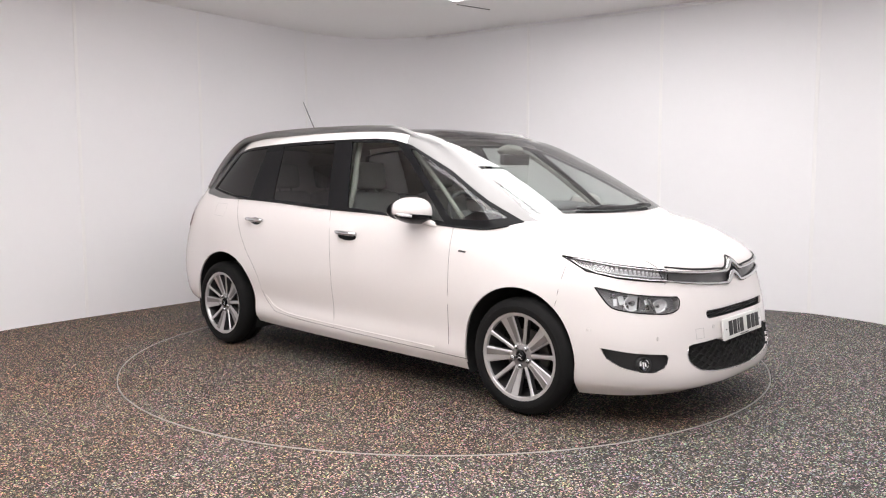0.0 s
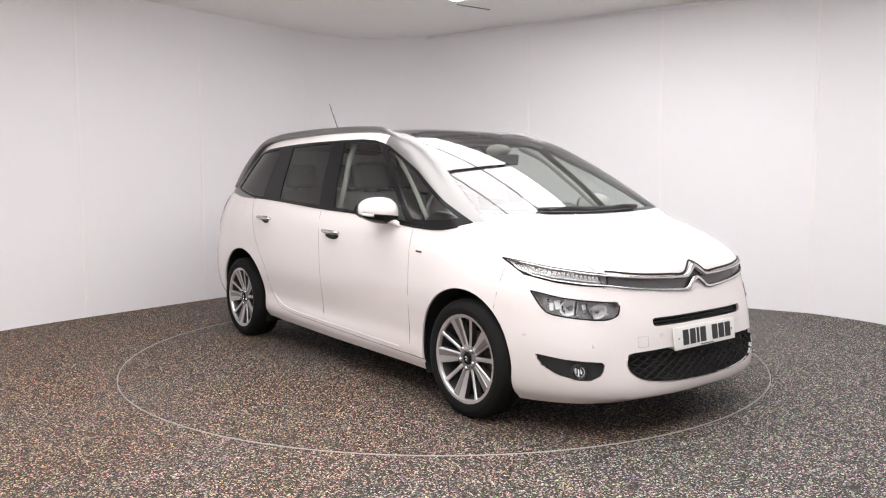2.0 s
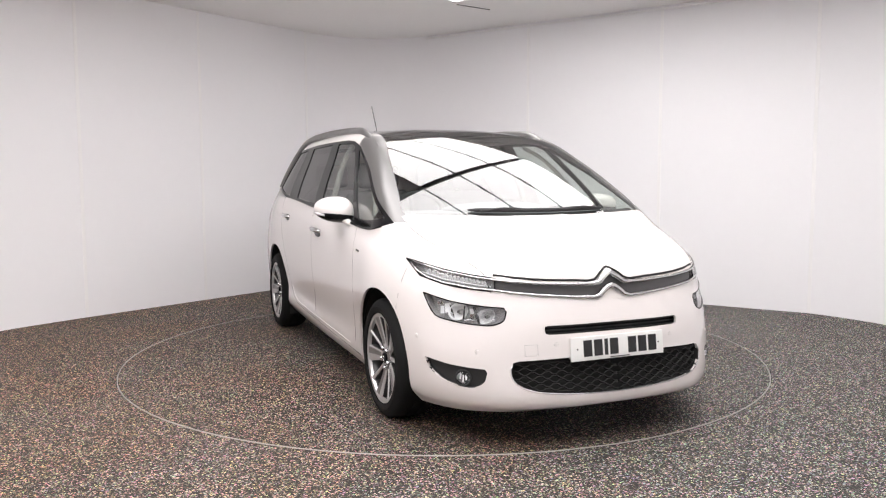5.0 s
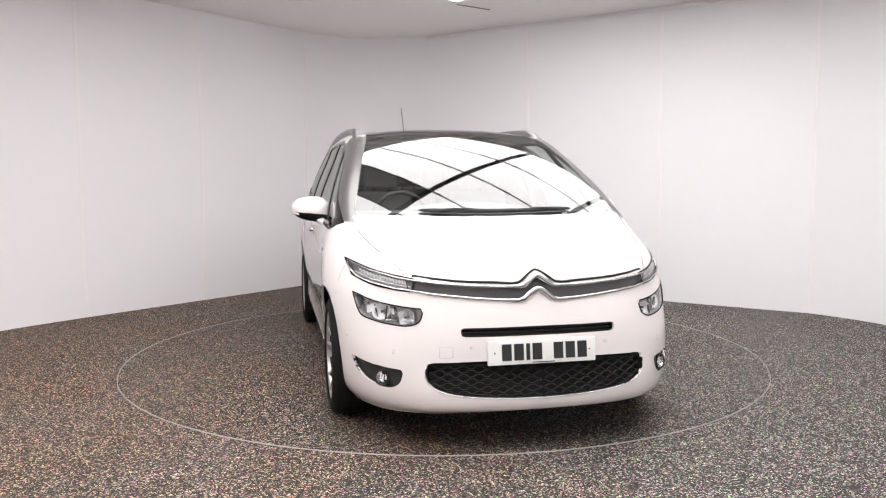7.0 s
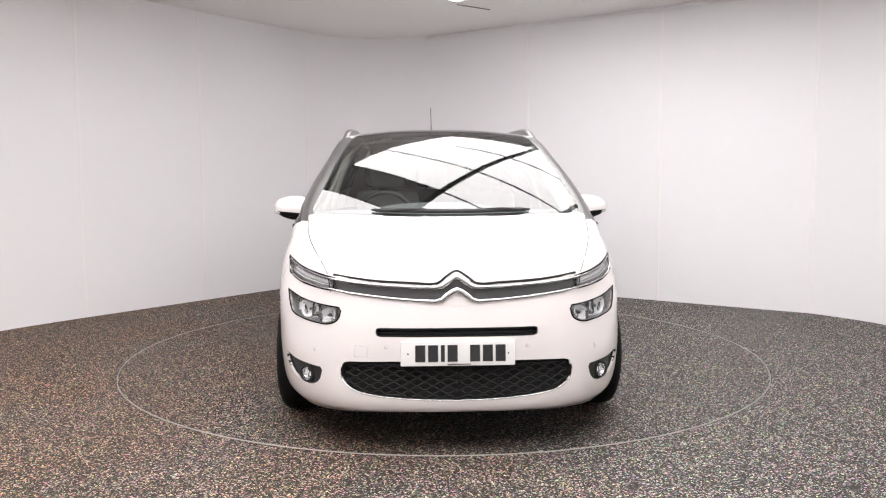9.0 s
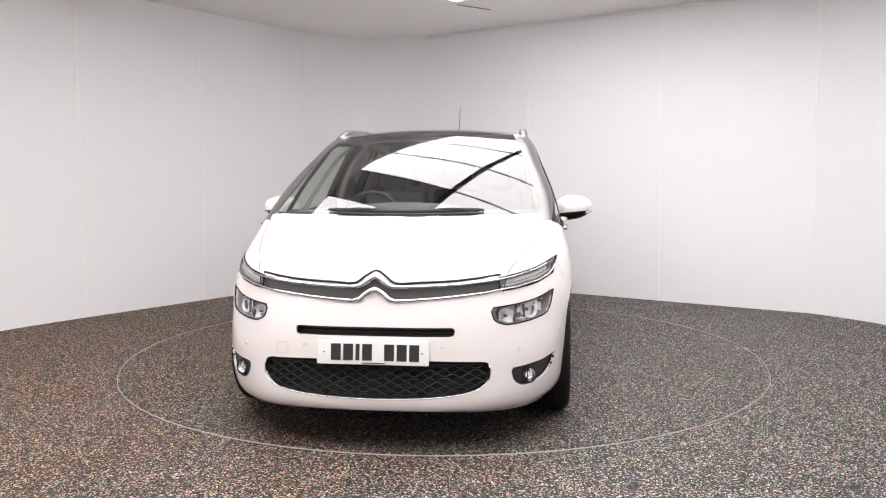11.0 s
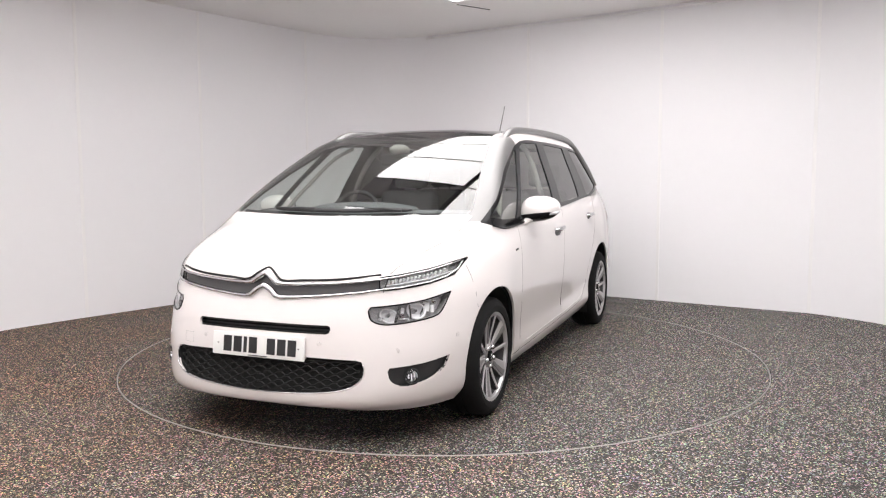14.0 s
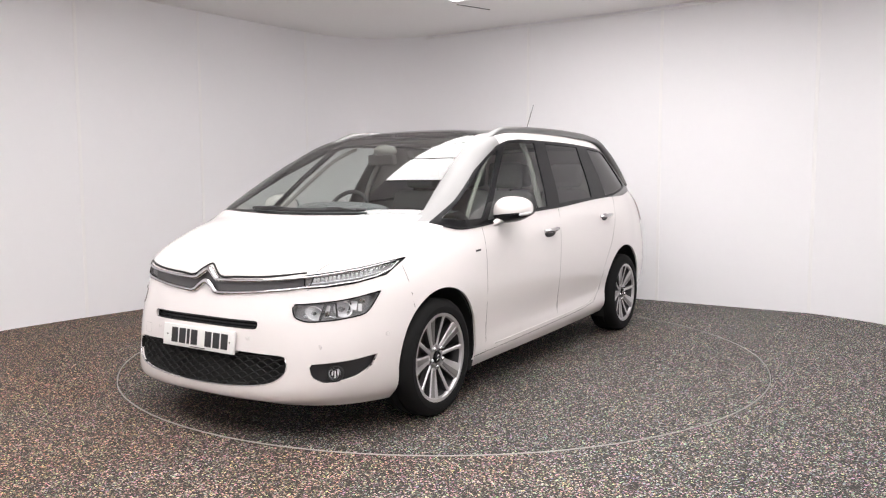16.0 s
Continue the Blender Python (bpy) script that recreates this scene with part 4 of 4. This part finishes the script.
def build_wheels():
    """Four wheels: tyre, rim, paired spokes, bolts, cap and brake disc. The outer face lies at x = 0."""
    meshes = []

    def piece(name, bm, mat, label="", sharp=None):
        me = bpy.data.meshes.new(name)
        bm.to_mesh(me)
        bm.free()
        me.materials.append(mat)
        me.shade_smooth()
        if sharp:
            me.set_sharp_from_angle(angle=radians(sharp))
        meshes.append((name, me, label))

    bm = bmesh.new()
    lathe(bm, [(0.236, 0.0), (0.243, 0.010), (0.258, 0.014), (0.275, 0.013), (0.276, 0.0115), (0.295, 0.005), (0.308, -0.006), (0.316, -0.020), (TYRE, -0.045), (TYRE, -0.075), (0.313, -0.077), (0.313, -0.083), (TYRE, -0.085),
               (TYRE, -0.125), (0.313, -0.127), (0.313, -0.133), (TYRE, -0.135), (TYRE, -0.165), (0.310, -0.192), (0.285, -0.21), (0.24, -0.205), (0.23, -0.19)], 64)
    bmesh.ops.recalc_face_normals(bm, faces=bm.faces[:])
    piece("tyre", bm, RUBBER, "black tyre", 32)
    bm = bmesh.new()
    lathe(bm, [(0.217, -0.014), (0.219, -0.004), (0.223, 0.002), (0.240, 0.004), (0.243, 0.0), (0.242, -0.012)], 64)
    bmesh.ops.recalc_face_normals(bm, faces=bm.faces[:])
    piece("rim", bm, ALLOY, "machined alloy rim", 40)
    bm = bmesh.new()
    lathe(bm, [(0.219, -0.190), (0.205, -0.12), (0.210, -0.05), (0.2235, -0.013)], 64)
    piece("rim_barrel", bm, ALLOY_GREY, "dark grey inner barrel")
    bm = bmesh.new()
    lathe(bm, [(0.001, -0.075), (0.08, -0.075), (0.085, -0.083), (0.138, -0.083), (0.140, -0.10), (0.08, -0.105), (0.001, -0.105)], 48)
    bmesh.ops.recalc_face_normals(bm, faces=bm.faces[:])
    piece("brake_disc", bm, IRON, "", 40)
    bm = bmesh.new()
    lathe(bm, [(0.214, -0.125), (0.15, -0.13), (0.001, -0.13)], 48)
    piece("back_plate", bm, BLACK_DEEP)

    def spoke(profile, x_hub, x_rim, depth):
        """A tapered bar from (radius, half width) pairs, with bevelled sides."""
        bm = bmesh.new()
        rows = []
        r0, r1 = profile[0][0], profile[-1][0]
        for r, a, b in profile:
            x = x_hub + (x_rim - x_hub) * ((r - r0) / (r1 - r0)) ** 1.4
            rows.append([bm.verts.new(v) for v in ((x - depth, a - 0.004, r), (x - 0.004, a - 0.0015, r), (x, a + 0.002, r), (x, b - 0.002, r), (x - 0.004, b + 0.0015, r), (x - depth, b + 0.004, r))])
        for p, q in zip(rows, rows[1:]):
            for k in range(5):
                bm.faces.new((p[k], p[k + 1], q[k + 1], q[k]))
        bmesh.ops.recalc_face_normals(bm, faces=bm.faces[:])
        if max(bm.faces, key=lambda f: abs(f.normal.x)).normal.x < 0:
            bmesh.ops.reverse_faces(bm, faces=bm.faces[:])
        return bm

    for k in range(5):
        wide, thin = 21.0 + 72 * k, -12.0 + 72 * k
        broad = [(0.040, -0.017, 0.017), (0.10, -0.025, 0.023), (0.16, -0.036, 0.031), (0.21, -0.045, 0.038), (0.231, -0.050, 0.042)]
        slim = [(0.045, -0.008, 0.008), (0.12, -0.0065, 0.0065), (0.20, -0.0075, 0.0075), (0.232, -0.012, 0.012)]
        inner = [(0.075, -0.004, 0.014), (0.12, -0.004, 0.021), (0.17, -0.004, 0.027), (0.216, -0.004, 0.032)]
        for name, prof, hub_x, rim_x, depth, lift, turn, mat in (("wide_spoke", broad, -0.030, 0.0, 0.034, 0.0, wide, ALLOY_GREY), ("spoke_face", broad, -0.030, 0.0, 0.004, 0.0012, wide, ALLOY),
                                                                 ("spoke_inlay", inner, -0.025, -0.0006, 0.005, 0.0026, wide, ALLOY_MID), ("thin_spoke", slim, -0.030, 0.0, 0.034, 0.0, thin, ALLOY_GREY), ("spoke_face", slim, -0.030, 0.0, 0.004, 0.0012, thin, ALLOY)):
            bm = spoke(prof, hub_x, rim_x, depth)
            bm.transform(Matrix.Translation((lift, 0, 0)) @ pose(0, 0, 0, turn, 0, 0))
            piece(name, bm, mat, "", 25)
        bm = bmesh.new()
        lathe(bm, [(0.0135, -0.03), (0.0135, -0.014), (0.010, -0.009), (0.001, -0.008)], 12)
        bmesh.ops.recalc_face_normals(bm, faces=bm.faces[:])
        bm.transform(pose(0, 0, 0, 33.0 + 72 * k, 0, 0) @ Matrix.Translation((0, 0, 0.054)))
        piece("wheel_bolt", bm, CHROME)
    bm = bmesh.new()
    lathe(bm, [(0.070, -0.055), (0.068, -0.031), (0.060, -0.026), (0.036, -0.022)], 36)
    bmesh.ops.recalc_face_normals(bm, faces=bm.faces[:])
    piece("hub", bm, ALLOY_MID, "", 30)
    bm = bmesh.new()
    lathe(bm, [(0.030, -0.026), (0.029, -0.016), (0.025, -0.012), (0.001, -0.010)], 32)
    bmesh.ops.recalc_face_normals(bm, faces=bm.faces[:])
    piece("centre_cap", bm, BLACK_GLOSS, "black centre cap", 30)
    bm = bmesh.new()
    for z in (-0.010, 0.006):
        tube(bm, [(-0.010, -0.017, z - 0.007), (-0.009, 0, z + 0.008), (-0.010, 0.017, z - 0.007)], 0.0028, 5)
    piece("cap_emblem", bm, CHROME)

    for y in (0.0, 2.84):
        for s in (1, -1):
            wheel = new("wheel")
            wheel.parent = car
            place = Matrix.Translation(Vector((s * 0.905, y, TYRE)) + OFFSET)
            wheel.matrix_basis = place if s > 0 else place @ pose(0, 0, 0, 0, 0, 180)
            tagged(wheel, "five-paired-spoke machined alloy wheel with black tyre")
            for name, me, label in meshes:
                ob = new(name, me)
                ob.parent = wheel
                tagged(ob, label)


build_wheels()


# ---- outside fittings of the car ----
def build_fittings():
    # wheel housings and underside
    for y, z, r in ((0.005, 0.325, 0.385), (2.80, 0.335, 0.40)):
        bm = bmesh.new()
        rows = []
        for a in np.linspace(-25, 205, 24):
            c, s = math.cos(radians(a)), math.sin(radians(a))
            k = 0.88 if y < 1 and c < 0 else 1.0
            rows.append([bm.verts.new((x, y + r * c * k, max(z + r * s, 0.17))) for x in (0.50, 0.70, 0.80 if k < 1 else 0.885)])
        for p, q in zip(rows, rows[1:]):
            for k in range(2):
                bm.faces.new((p[k], q[k], q[k + 1], p[k + 1]))
        bm.faces.new([p[0] for p in rows])
        pair("wheel_housing", bm, BLACK_DEEP, (car, car), "dark wheel housing")
    bm = bmesh.new()
    box(bm, -0.66, 0.66, -0.60, 3.40, 0.19, 0.24, 0.02)
    box(bm, -0.80, 0.80, 0.45, 2.35, 0.195, 0.235, 0.015)
    fit("underbody", bm, BLACK_DEEP, car, "dark underbody")
    # mirrors
    bm = bmesh.new()
    bmesh.ops.create_uvsphere(bm, u_segments=36, v_segments=22, radius=1.0)
    for v in bm.verts:
        x, y, z = v.co
        yy = y if y < 0 else y * 0.8
        # squarer than a ball: a blunt inner end, a tapering outer one
        sx = math.copysign(abs(x) ** 0.82, x)
        sz = math.copysign(abs(z) ** 0.80, z)
        v.co = (sx * (0.120 - 0.012 * y), yy * 0.122, sz * (0.086 if z > 0 else 0.070) * (1 - 0.20 * x) + 0.012 * x)
    bm.transform(Matrix.Translation((0.953, 0.752, 1.078)) @ pose(0, 0, 0, 0, 0, 8))
    shell_cap = bm.copy()
    bmesh.ops.bisect_plane(shell_cap, geom=shell_cap.verts[:] + shell_cap.edges[:] + shell_cap.faces[:], plane_co=(0.953, 0.752, 1.055), plane_no=(-0.10, 0.06, 1), clear_inner=True)
    bmesh.ops.bisect_plane(bm, geom=bm.verts[:] + bm.edges[:] + bm.faces[:], plane_co=(0.953, 0.752, 1.054), plane_no=(-0.10, 0.06, 1), clear_outer=True)
    bmesh.ops.holes_fill(bm, edges=[e for e in bm.edges if e.is_boundary])
    mirrors = pair("door_mirror", bm, BLACK_GLOSS, (car, car), "white door mirror with black underside")
    pair("mirror_cap", shell_cap, WHITE, mirrors, "white mirror cap")
    bm = bmesh.new()
    lathe(bm, [(0.001, 0.0), (0.052, 0.0), (0.054, -0.008)], 28, "Y")
    bmesh.ops.scale(bm, vec=(1.75, 1, 1.0), verts=bm.verts[:])
    bm.transform(Matrix.Translation((0.955, 0.846, 1.084)) @ pose(0, 0, 0, 0, 0, 8))
    pair("mirror_glass", bm, CHROME, mirrors, "mirror glass")
    bm = bmesh.new()
    tube(bm, smooth_line([(1.066, 0.752, 1.068), (1.060, 0.700, 1.064), (1.030, 0.664, 1.060)], 5), [0.006] + [0.011] * 9 + [0.005], 8)
    pair("indicator", bm, LAMP_SILVER, mirrors, "clear indicator strip")
    bm = bmesh.new()
    tube(bm, smooth_line([(0.862, 0.58, 0.985), (0.892, 0.66, 1.015), (0.922, 0.74, 1.040)], 4), [0.016, 0.020, 0.023, 0.025, 0.026, 0.027, 0.028, 0.028, 0.028], 10, 0.7)
    pair("stalk", bm, WHITE, mirrors)
    # door handles in their recesses
    for y, z, tilt in ((1.37, 0.918, 2), (2.385, 0.972, 4)):
        p = flank_at(y, z)
        bm = bmesh.new()
        bmesh.ops.create_uvsphere(bm, u_segments=28, v_segments=14, radius=1.0)
        bmesh.ops.scale(bm, vec=(0.004, 0.098, 0.032), verts=bm.verts[:])
        bm.transform(Matrix.Translation(p + Vector((-0.001, 0.0, -0.010))) @ pose(0, 0, 0, tilt, -8, 0))
        r, l = pair("door_handle", bm, BLACK_GLOSS, (car, car), "chrome door handle over a dark recess")
        bm = bmesh.new()
        tube(bm, [p + Vector((dx, dy, 0.007 + dy * 0.05)) for dx, dy in ((0.002, -0.096), (0.020, -0.078), (0.027, -0.03), (0.028, 0.03), (0.021, 0.078), (0.004, 0.098))], [0.011, 0.016, 0.0165, 0.0165, 0.016, 0.012], 10, 0.9)
        pair("grip", bm, CHROME, (r, l), "chrome grip")
    # roof arches
    path = smooth_line([tuple(top_at(0.690, 0.60, -0.016)), tuple(top_at(0.655, 0.78, -0.012)), (0.640, 0.95, 1.516), (0.626, 1.14, 1.578), (0.618, 1.40, 1.600), (0.614, 1.75, 1.611), (0.610, 2.30, 1.613), (0.610, 2.70, 1.597), (0.622, 2.93, 1.555), (0.665, 3.04, 1.46), (0.72, 3.11, 1.34), (0.775, 3.16, 1.20)], 5)
    bm = bmesh.new()
    n = len(path)
    tube(bm, path, [0.008 + 0.020 * min(1, i / 16) for i in range(n)], 12, 0.95)
    pair("roof_rail", bm, SATIN, (car, car), "satin silver roof arch")
    # aerial
    bm = bmesh.new()
    tube(bm, smooth_line([(0, 2.74, 1.60), (0, 2.76, 1.645), (0, 2.79, 1.68)], 3), [0.026, 0.022, 0.018, 0.015, 0.012, 0.010, 0.008], 10)
    aerial = fit("aerial", bm, BLACK, car, "thin black roof aerial")
    bm = bmesh.new()
    tube(bm, [(0, 2.785, 1.67), (0, 2.942, 1.923)], [0.0036, 0.0024], 8)
    fit("rod", bm, BLACK, aerial)
    # wipers along the foot of the windscreen
    for side, x0, x1 in ((-1, -0.42, 0.18), (1, 0.45, -0.05)):
        xs = [x0 + (x1 - x0) * k / 10 for k in range(11)]
        blade = [top_at(x, -0.092 + 0.14 * (x / 0.74) ** 2, 0.010) for x in xs]
        bm = bmesh.new()
        tube(bm, blade, [0.005] + [0.010] * 9 + [0.005], 6, 1.3)
        w = fit("wiper", bm, BLACK, car, "black windscreen wiper")
        bm = bmesh.new()
        tube(bm, [blade[1] + Vector((0, -0.022, -0.004)), blade[3] + Vector((0, -0.012, 0.010)), blade[5] + Vector((0, 0, 0.010))], [0.009, 0.007, 0.005], 8)
        fit("wiper_arm", bm, BLACK, w)
    # cowl strip
    bm = bmesh.new()
    rows = []
    for x in np.linspace(-0.70, 0.70, 29):
        y = -0.128 + 0.14 * (x / 0.74) ** 2
        a = top_at(x, y + 0.030, -0.005)
        b = top_at(x, y + 0.008, -0.007)
        rows.append((bm.verts.new(a), bm.verts.new(b), bm.verts.new(b + Vector((0, 0, -0.03)))))
    for p, q in zip(rows, rows[1:]):
        bm.faces.new((p[0], p[1], q[1], q[0]))
        bm.faces.new((p[1], p[2], q[2], q[1]))
    fit("cowl_strip", bm, BLACK, car, "black strip below the windscreen")
    # small spoiler over the tailgate
    bm = bmesh.new()
    rows = []
    for x in np.linspace(-0.56, 0.56, 17):
        k = (x / 0.56) ** 2
        rows.append([bm.verts.new(q) for q in ((x, 3.00 - 0.10 * k, 1.575 - 0.02 * k), (x, 3.20 - 0.14 * k, 1.560 - 0.025 * k), (x, 3.30 - 0.16 * k, 1.535 - 0.03 * k), (x, 3.29 - 0.16 * k, 1.515 - 0.03 * k), (x, 3.10 - 0.12 * k, 1.525 - 0.03 * k))])
    for a, b in zip(rows, rows[1:]):
        for i in range(5):
            bm.faces.new((a[i], a[(i + 1) % 5], b[(i + 1) % 5], b[i]))
    bm.faces.new(rows[0])
    bm.faces.new(rows[-1][::-1])
    bmesh.ops.recalc_face_normals(bm, faces=bm.faces[:])
    fit("spoiler", bm, GREY_GLOSS, car, "dark grey tailgate spoiler", True, 35)
    # dark gaps between the body panels
    for pts in (SEAM_A, SEAM_B, SEAM_C, SEAM_SILL, SEAM_BUMPER):
        bm = bmesh.new()
        tube(bm, [flank_at(y, z, -0.0012) for y, z in pts], 0.0020, 6)
        pair("panel_gap", bm, BLACK_DEEP, (car, car))
    bm = bmesh.new()
    tube(bm, [top_at(x, y, -0.001) for x, y in BONNET[1:-1]], 0.0024, 6)
    pair("panel_gap", bm, BLACK_DEEP, (car, car))
    half = [nose_at(x, z, 0.001) for x, z in BONNET_FRONT if x >= 0]
    bm = bmesh.new()
    tube(bm, [Vector((-p.x, p.y, p.z)) for p in half[:0:-1]] + half, 0.0060, 6)
    fit("panel_gap", bm, BLACK_DEEP, car)
    # wing badges, rear lamps, filler flap joint
    p = flank_at(0.389, 0.863, 0.002)
    bm = bmesh.new()
    box(bm, -0.002, 0.002, -0.027, 0.027, -0.0055, 0.0055, 0.0015)
    bm.transform(Matrix.Translation(p) @ pose(0, 0, 0, 4, 0, 0))
    pair("wing_badge", bm, GREY_GLOSS, (car, car), "small chrome wing badge")
    bm = bmesh.new()
    rows = []
    for z in np.linspace(0.90, 1.13, 8):
        rows.append([flank_at(y, z, 0.006) for y in np.linspace(3.31 - (z - 0.9) * 0.15, 3.38 - (z - 0.9) * 0.3, 5)])
    v = [[bm.verts.new(q) for q in r] for r in rows]
    for a, b in zip(v, v[1:]):
        for i in range(4):
            bm.faces.new((a[i], a[i + 1], b[i + 1], b[i]))
    bmesh.ops.solidify(bm, geom=bm.faces[:], thickness=0.012)
    pair("rear_lamp", bm, RED_LENS, (car, car), "red rear lamp")
    # lower door crease
    bm = bmesh.new()
    tube(bm, [flank_at(y, z, -0.0035) for y, z in smooth_line([(2.28, 0.43), (2.20, 0.37), (2.08, 0.335), (1.8, 0.315), (1.2, 0.297), (0.62, 0.283)], 5)], 0.0055, 8)
    pair("door_rubbing_line", bm, WHITE, (car, car), "raised white line low on the doors")
    sq = [(2.78, 1.085), (2.92, 1.09), (2.94, 1.0), (2.80, 0.99)]
    bm = bmesh.new()
    for a, b in zip(sq, sq[1:] + sq[:1]):
        tube(bm, [flank_at(a[0] + (b[0] - a[0]) * k / 5, a[1] + (b[1] - a[1]) * k / 5, -0.0008) for k in range(6)], 0.0014, 5)
    fit("filler_flap_joint", mirrored(bm), PALE_JOINT, car, "fine joint of the filler flap")
    bm.free()
    # lower belt line and window frame lines in satin
    bm = bmesh.new()
    tube(bm, [flank_at(y, z - 0.004, 0.002) for y, z in smooth_line([(0.10, 1.018), (0.22, 0.999), (0.49, 1.003), (1.04, 1.054), (1.58, 1.077), (2.24, 1.115), (2.66, 1.133)], 5)], 0.006, 6)
    pair("belt_moulding", bm, BLACK_GLOSS, (car, car), "black belt moulding")


build_fittings()


# ---- inside of the car ----
def cushion(w, d, h, bevel):
    bm = bmesh.new()
    box(bm, -w / 2, w / 2, -d / 2, d / 2, 0, h, bevel)
    return bm


def build_inside():
    bm = bmesh.new()
    box(bm, -0.80, 0.80, 0.15, 3.3, 0.28, 0.33, 0.02)
    fit("cabin_floor", bm, BLACK_DEEP, car, "dark carpeted cabin floor")
    # dashboard
    bm = bmesh.new()
    rows = []
    for x in np.linspace(-0.78, 0.78, 21):
        k = (x / 0.78) ** 2
        prof = [(-0.06 + 0.22 * k, 1.03), (0.14 + 0.1 * k, 1.07), (0.34 + 0.06 * k, 1.085), (0.46 + 0.04 * k, 1.04), (0.46 + 0.04 * k, 0.90), (0.40, 0.72), (0.36, 0.40)]
        rows.append([bm.verts.new((x, y, z)) for y, z in prof])
    for a, b in zip(rows, rows[1:]):
        for i in range(len(a) - 1):
            bm.faces.new((a[i], a[i + 1], b[i + 1], b[i]))
    dash = fit("dashboard", bm, DASH, car, "dark moulded dashboard")
    bm = bmesh.new()
    bmesh.ops.create_uvsphere(bm, u_segments=24, v_segments=12, radius=1)
    bmesh.ops.scale(bm, vec=(0.36, 0.16, 0.045), verts=bm.verts[:])
    bm.transform(Matrix.Translation((-0.05, 0.34, 1.085)))
    fit("instrument_hood", bm, DASH, dash)
    # steering wheel on the right
    bm = bmesh.new()
    ring = [(0.185 * math.cos(a), 0.185 * math.sin(a), 0) for a in np.linspace(0, math.tau, 40)]
    tube(bm, ring, 0.015, 8)
    for a in (200, 340, 270):
        tube(bm, [(0, 0, -0.02), (0.18 * math.cos(radians(a)), 0.18 * math.sin(radians(a)), 0)], [0.03, 0.014], 6, 0.6)
    lathe(bm, [(0.07, -0.03), (0.062, 0.0), (0.001, 0.008)], 20, "Z")
    bm.transform(Matrix.Translation((-0.37, 0.78, 1.01)) @ pose(0, 0, 0, 68, 0, 0))
    fit("steering_wheel", bm, BLACK, car, "black steering wheel")
    # seats
    for x, y, wide in ((-0.37, 1.28, 0.50), (0.37, 1.28, 0.50), (-0.46, 2.18, 0.44), (0.0, 2.18, 0.44), (0.46, 2.18, 0.44)):
        seat = new("seat")
        seat.parent = car
        tagged(seat, "dark grey cloth seat with headrest")
        bm = cushion(wide, 0.52, 0.16, 0.05)
        bm.transform(pose(x, y, 0.46, -8, 0, 0))
        fit("seat_cushion", bm, CLOTH, seat)
        bm = cushion(wide - 0.03, 0.13, 0.62, 0.055)
        bm.transform(pose(x, y + 0.24, 0.58, -18, 0, 0))
        fit("backrest", bm, CLOTH, seat)
        bm = cushion(0.27, 0.10, 0.19, 0.045)
        bm.transform(pose(x, y + 0.43, 1.20, -10, 0, 0))
        fit("headrest", bm, CLOTH, seat)
        for dx in (-0.055, 0.055):
            bm = bmesh.new()
            tube(bm, [(x + dx, y + 0.40, 1.10), (x + dx, y + 0.435, 1.23)], 0.0065, 8)
            fit("headrest_post", bm, CHROME, seat, "chrome headrest post")
    # headlining, pillar trims, rear-view mirror, visor housing
    bm = bmesh.new()
    rows = []
    for y in np.linspace(1.0, 2.9, 14):
        rows.append([bm.verts.new(top_at(x, y, -0.06)) for x in np.linspace(-0.56, 0.56, 13)])
    for a, b in zip(rows, rows[1:]):
        for i in range(12):
            bm.faces.new((a[i], a[i + 1], b[i + 1], b[i]))
    fit("headlining", bm, BEIGE, car, "pale grey headlining")
    bm = bmesh.new()
    tube(bm, smooth_line([(0.765, 0.50, 1.03), (0.695, 0.75, 1.24), (0.63, 1.00, 1.42), (0.57, 1.14, 1.49)], 4), 0.013, 8)
    pair("pillar_trim", bm, BEIGE, (car, car), "pale inner pillar trim")
    bm = bmesh.new()
    tube(bm, smooth_line([(0.79, 1.50, 1.02), (0.735, 1.49, 1.20), (0.655, 1.54, 1.40), (0.57, 1.60, 1.52)], 4), 0.020, 8)
    pair("pillar_trim", bm, BEIGE, (car, car), "pale inner pillar trim")
    bm = bmesh.new()
    box(bm, -0.12, 0.12, -0.02, 0.025, -0.036, 0.036, 0.016)
    bm.transform(Matrix.Translation((0.0, 0.70, 1.395)) @ pose(0, 0, 0, 8, 0, -10))
    mir = fit("rear_view_mirror", bm, BLACK, car, "rear-view mirror behind the windscreen")
    bm = bmesh.new()
    bmesh.ops.create_uvsphere(bm, u_segments=20, v_segments=12, radius=1)
    bmesh.ops.scale(bm, vec=(0.06, 0.10, 0.04), verts=bm.verts[:])
    bm.transform(Matrix.Translation((0, 0.74, 1.455)))
    fit("sensor_housing", bm, BEIGE, mir)
    # door cards
    bm = bmesh.new()
    rows = []
    for y in np.linspace(0.45, 2.6, 16):
        rows.append([bm.verts.new((x, y, z)) for x, z in ((0.80, 0.33), (0.80, 0.7), (0.835, 0.98), (0.85, 1.0))])
    for a, b in zip(rows, rows[1:]):
        for i in range(3):
            bm.faces.new((a[i], a[i + 1], b[i + 1], b[i]))
    pair("door_card", bm, DASH, (car, car), "dark inner door lining")


build_inside()


def motions():
    rows = [(t, pose(0, 0, 0, 0, 0, 48.16 - 5.054 * t)) for t in range(0, 17)]
    walk(car, rows)
    walk(turntable, rows)


motions()
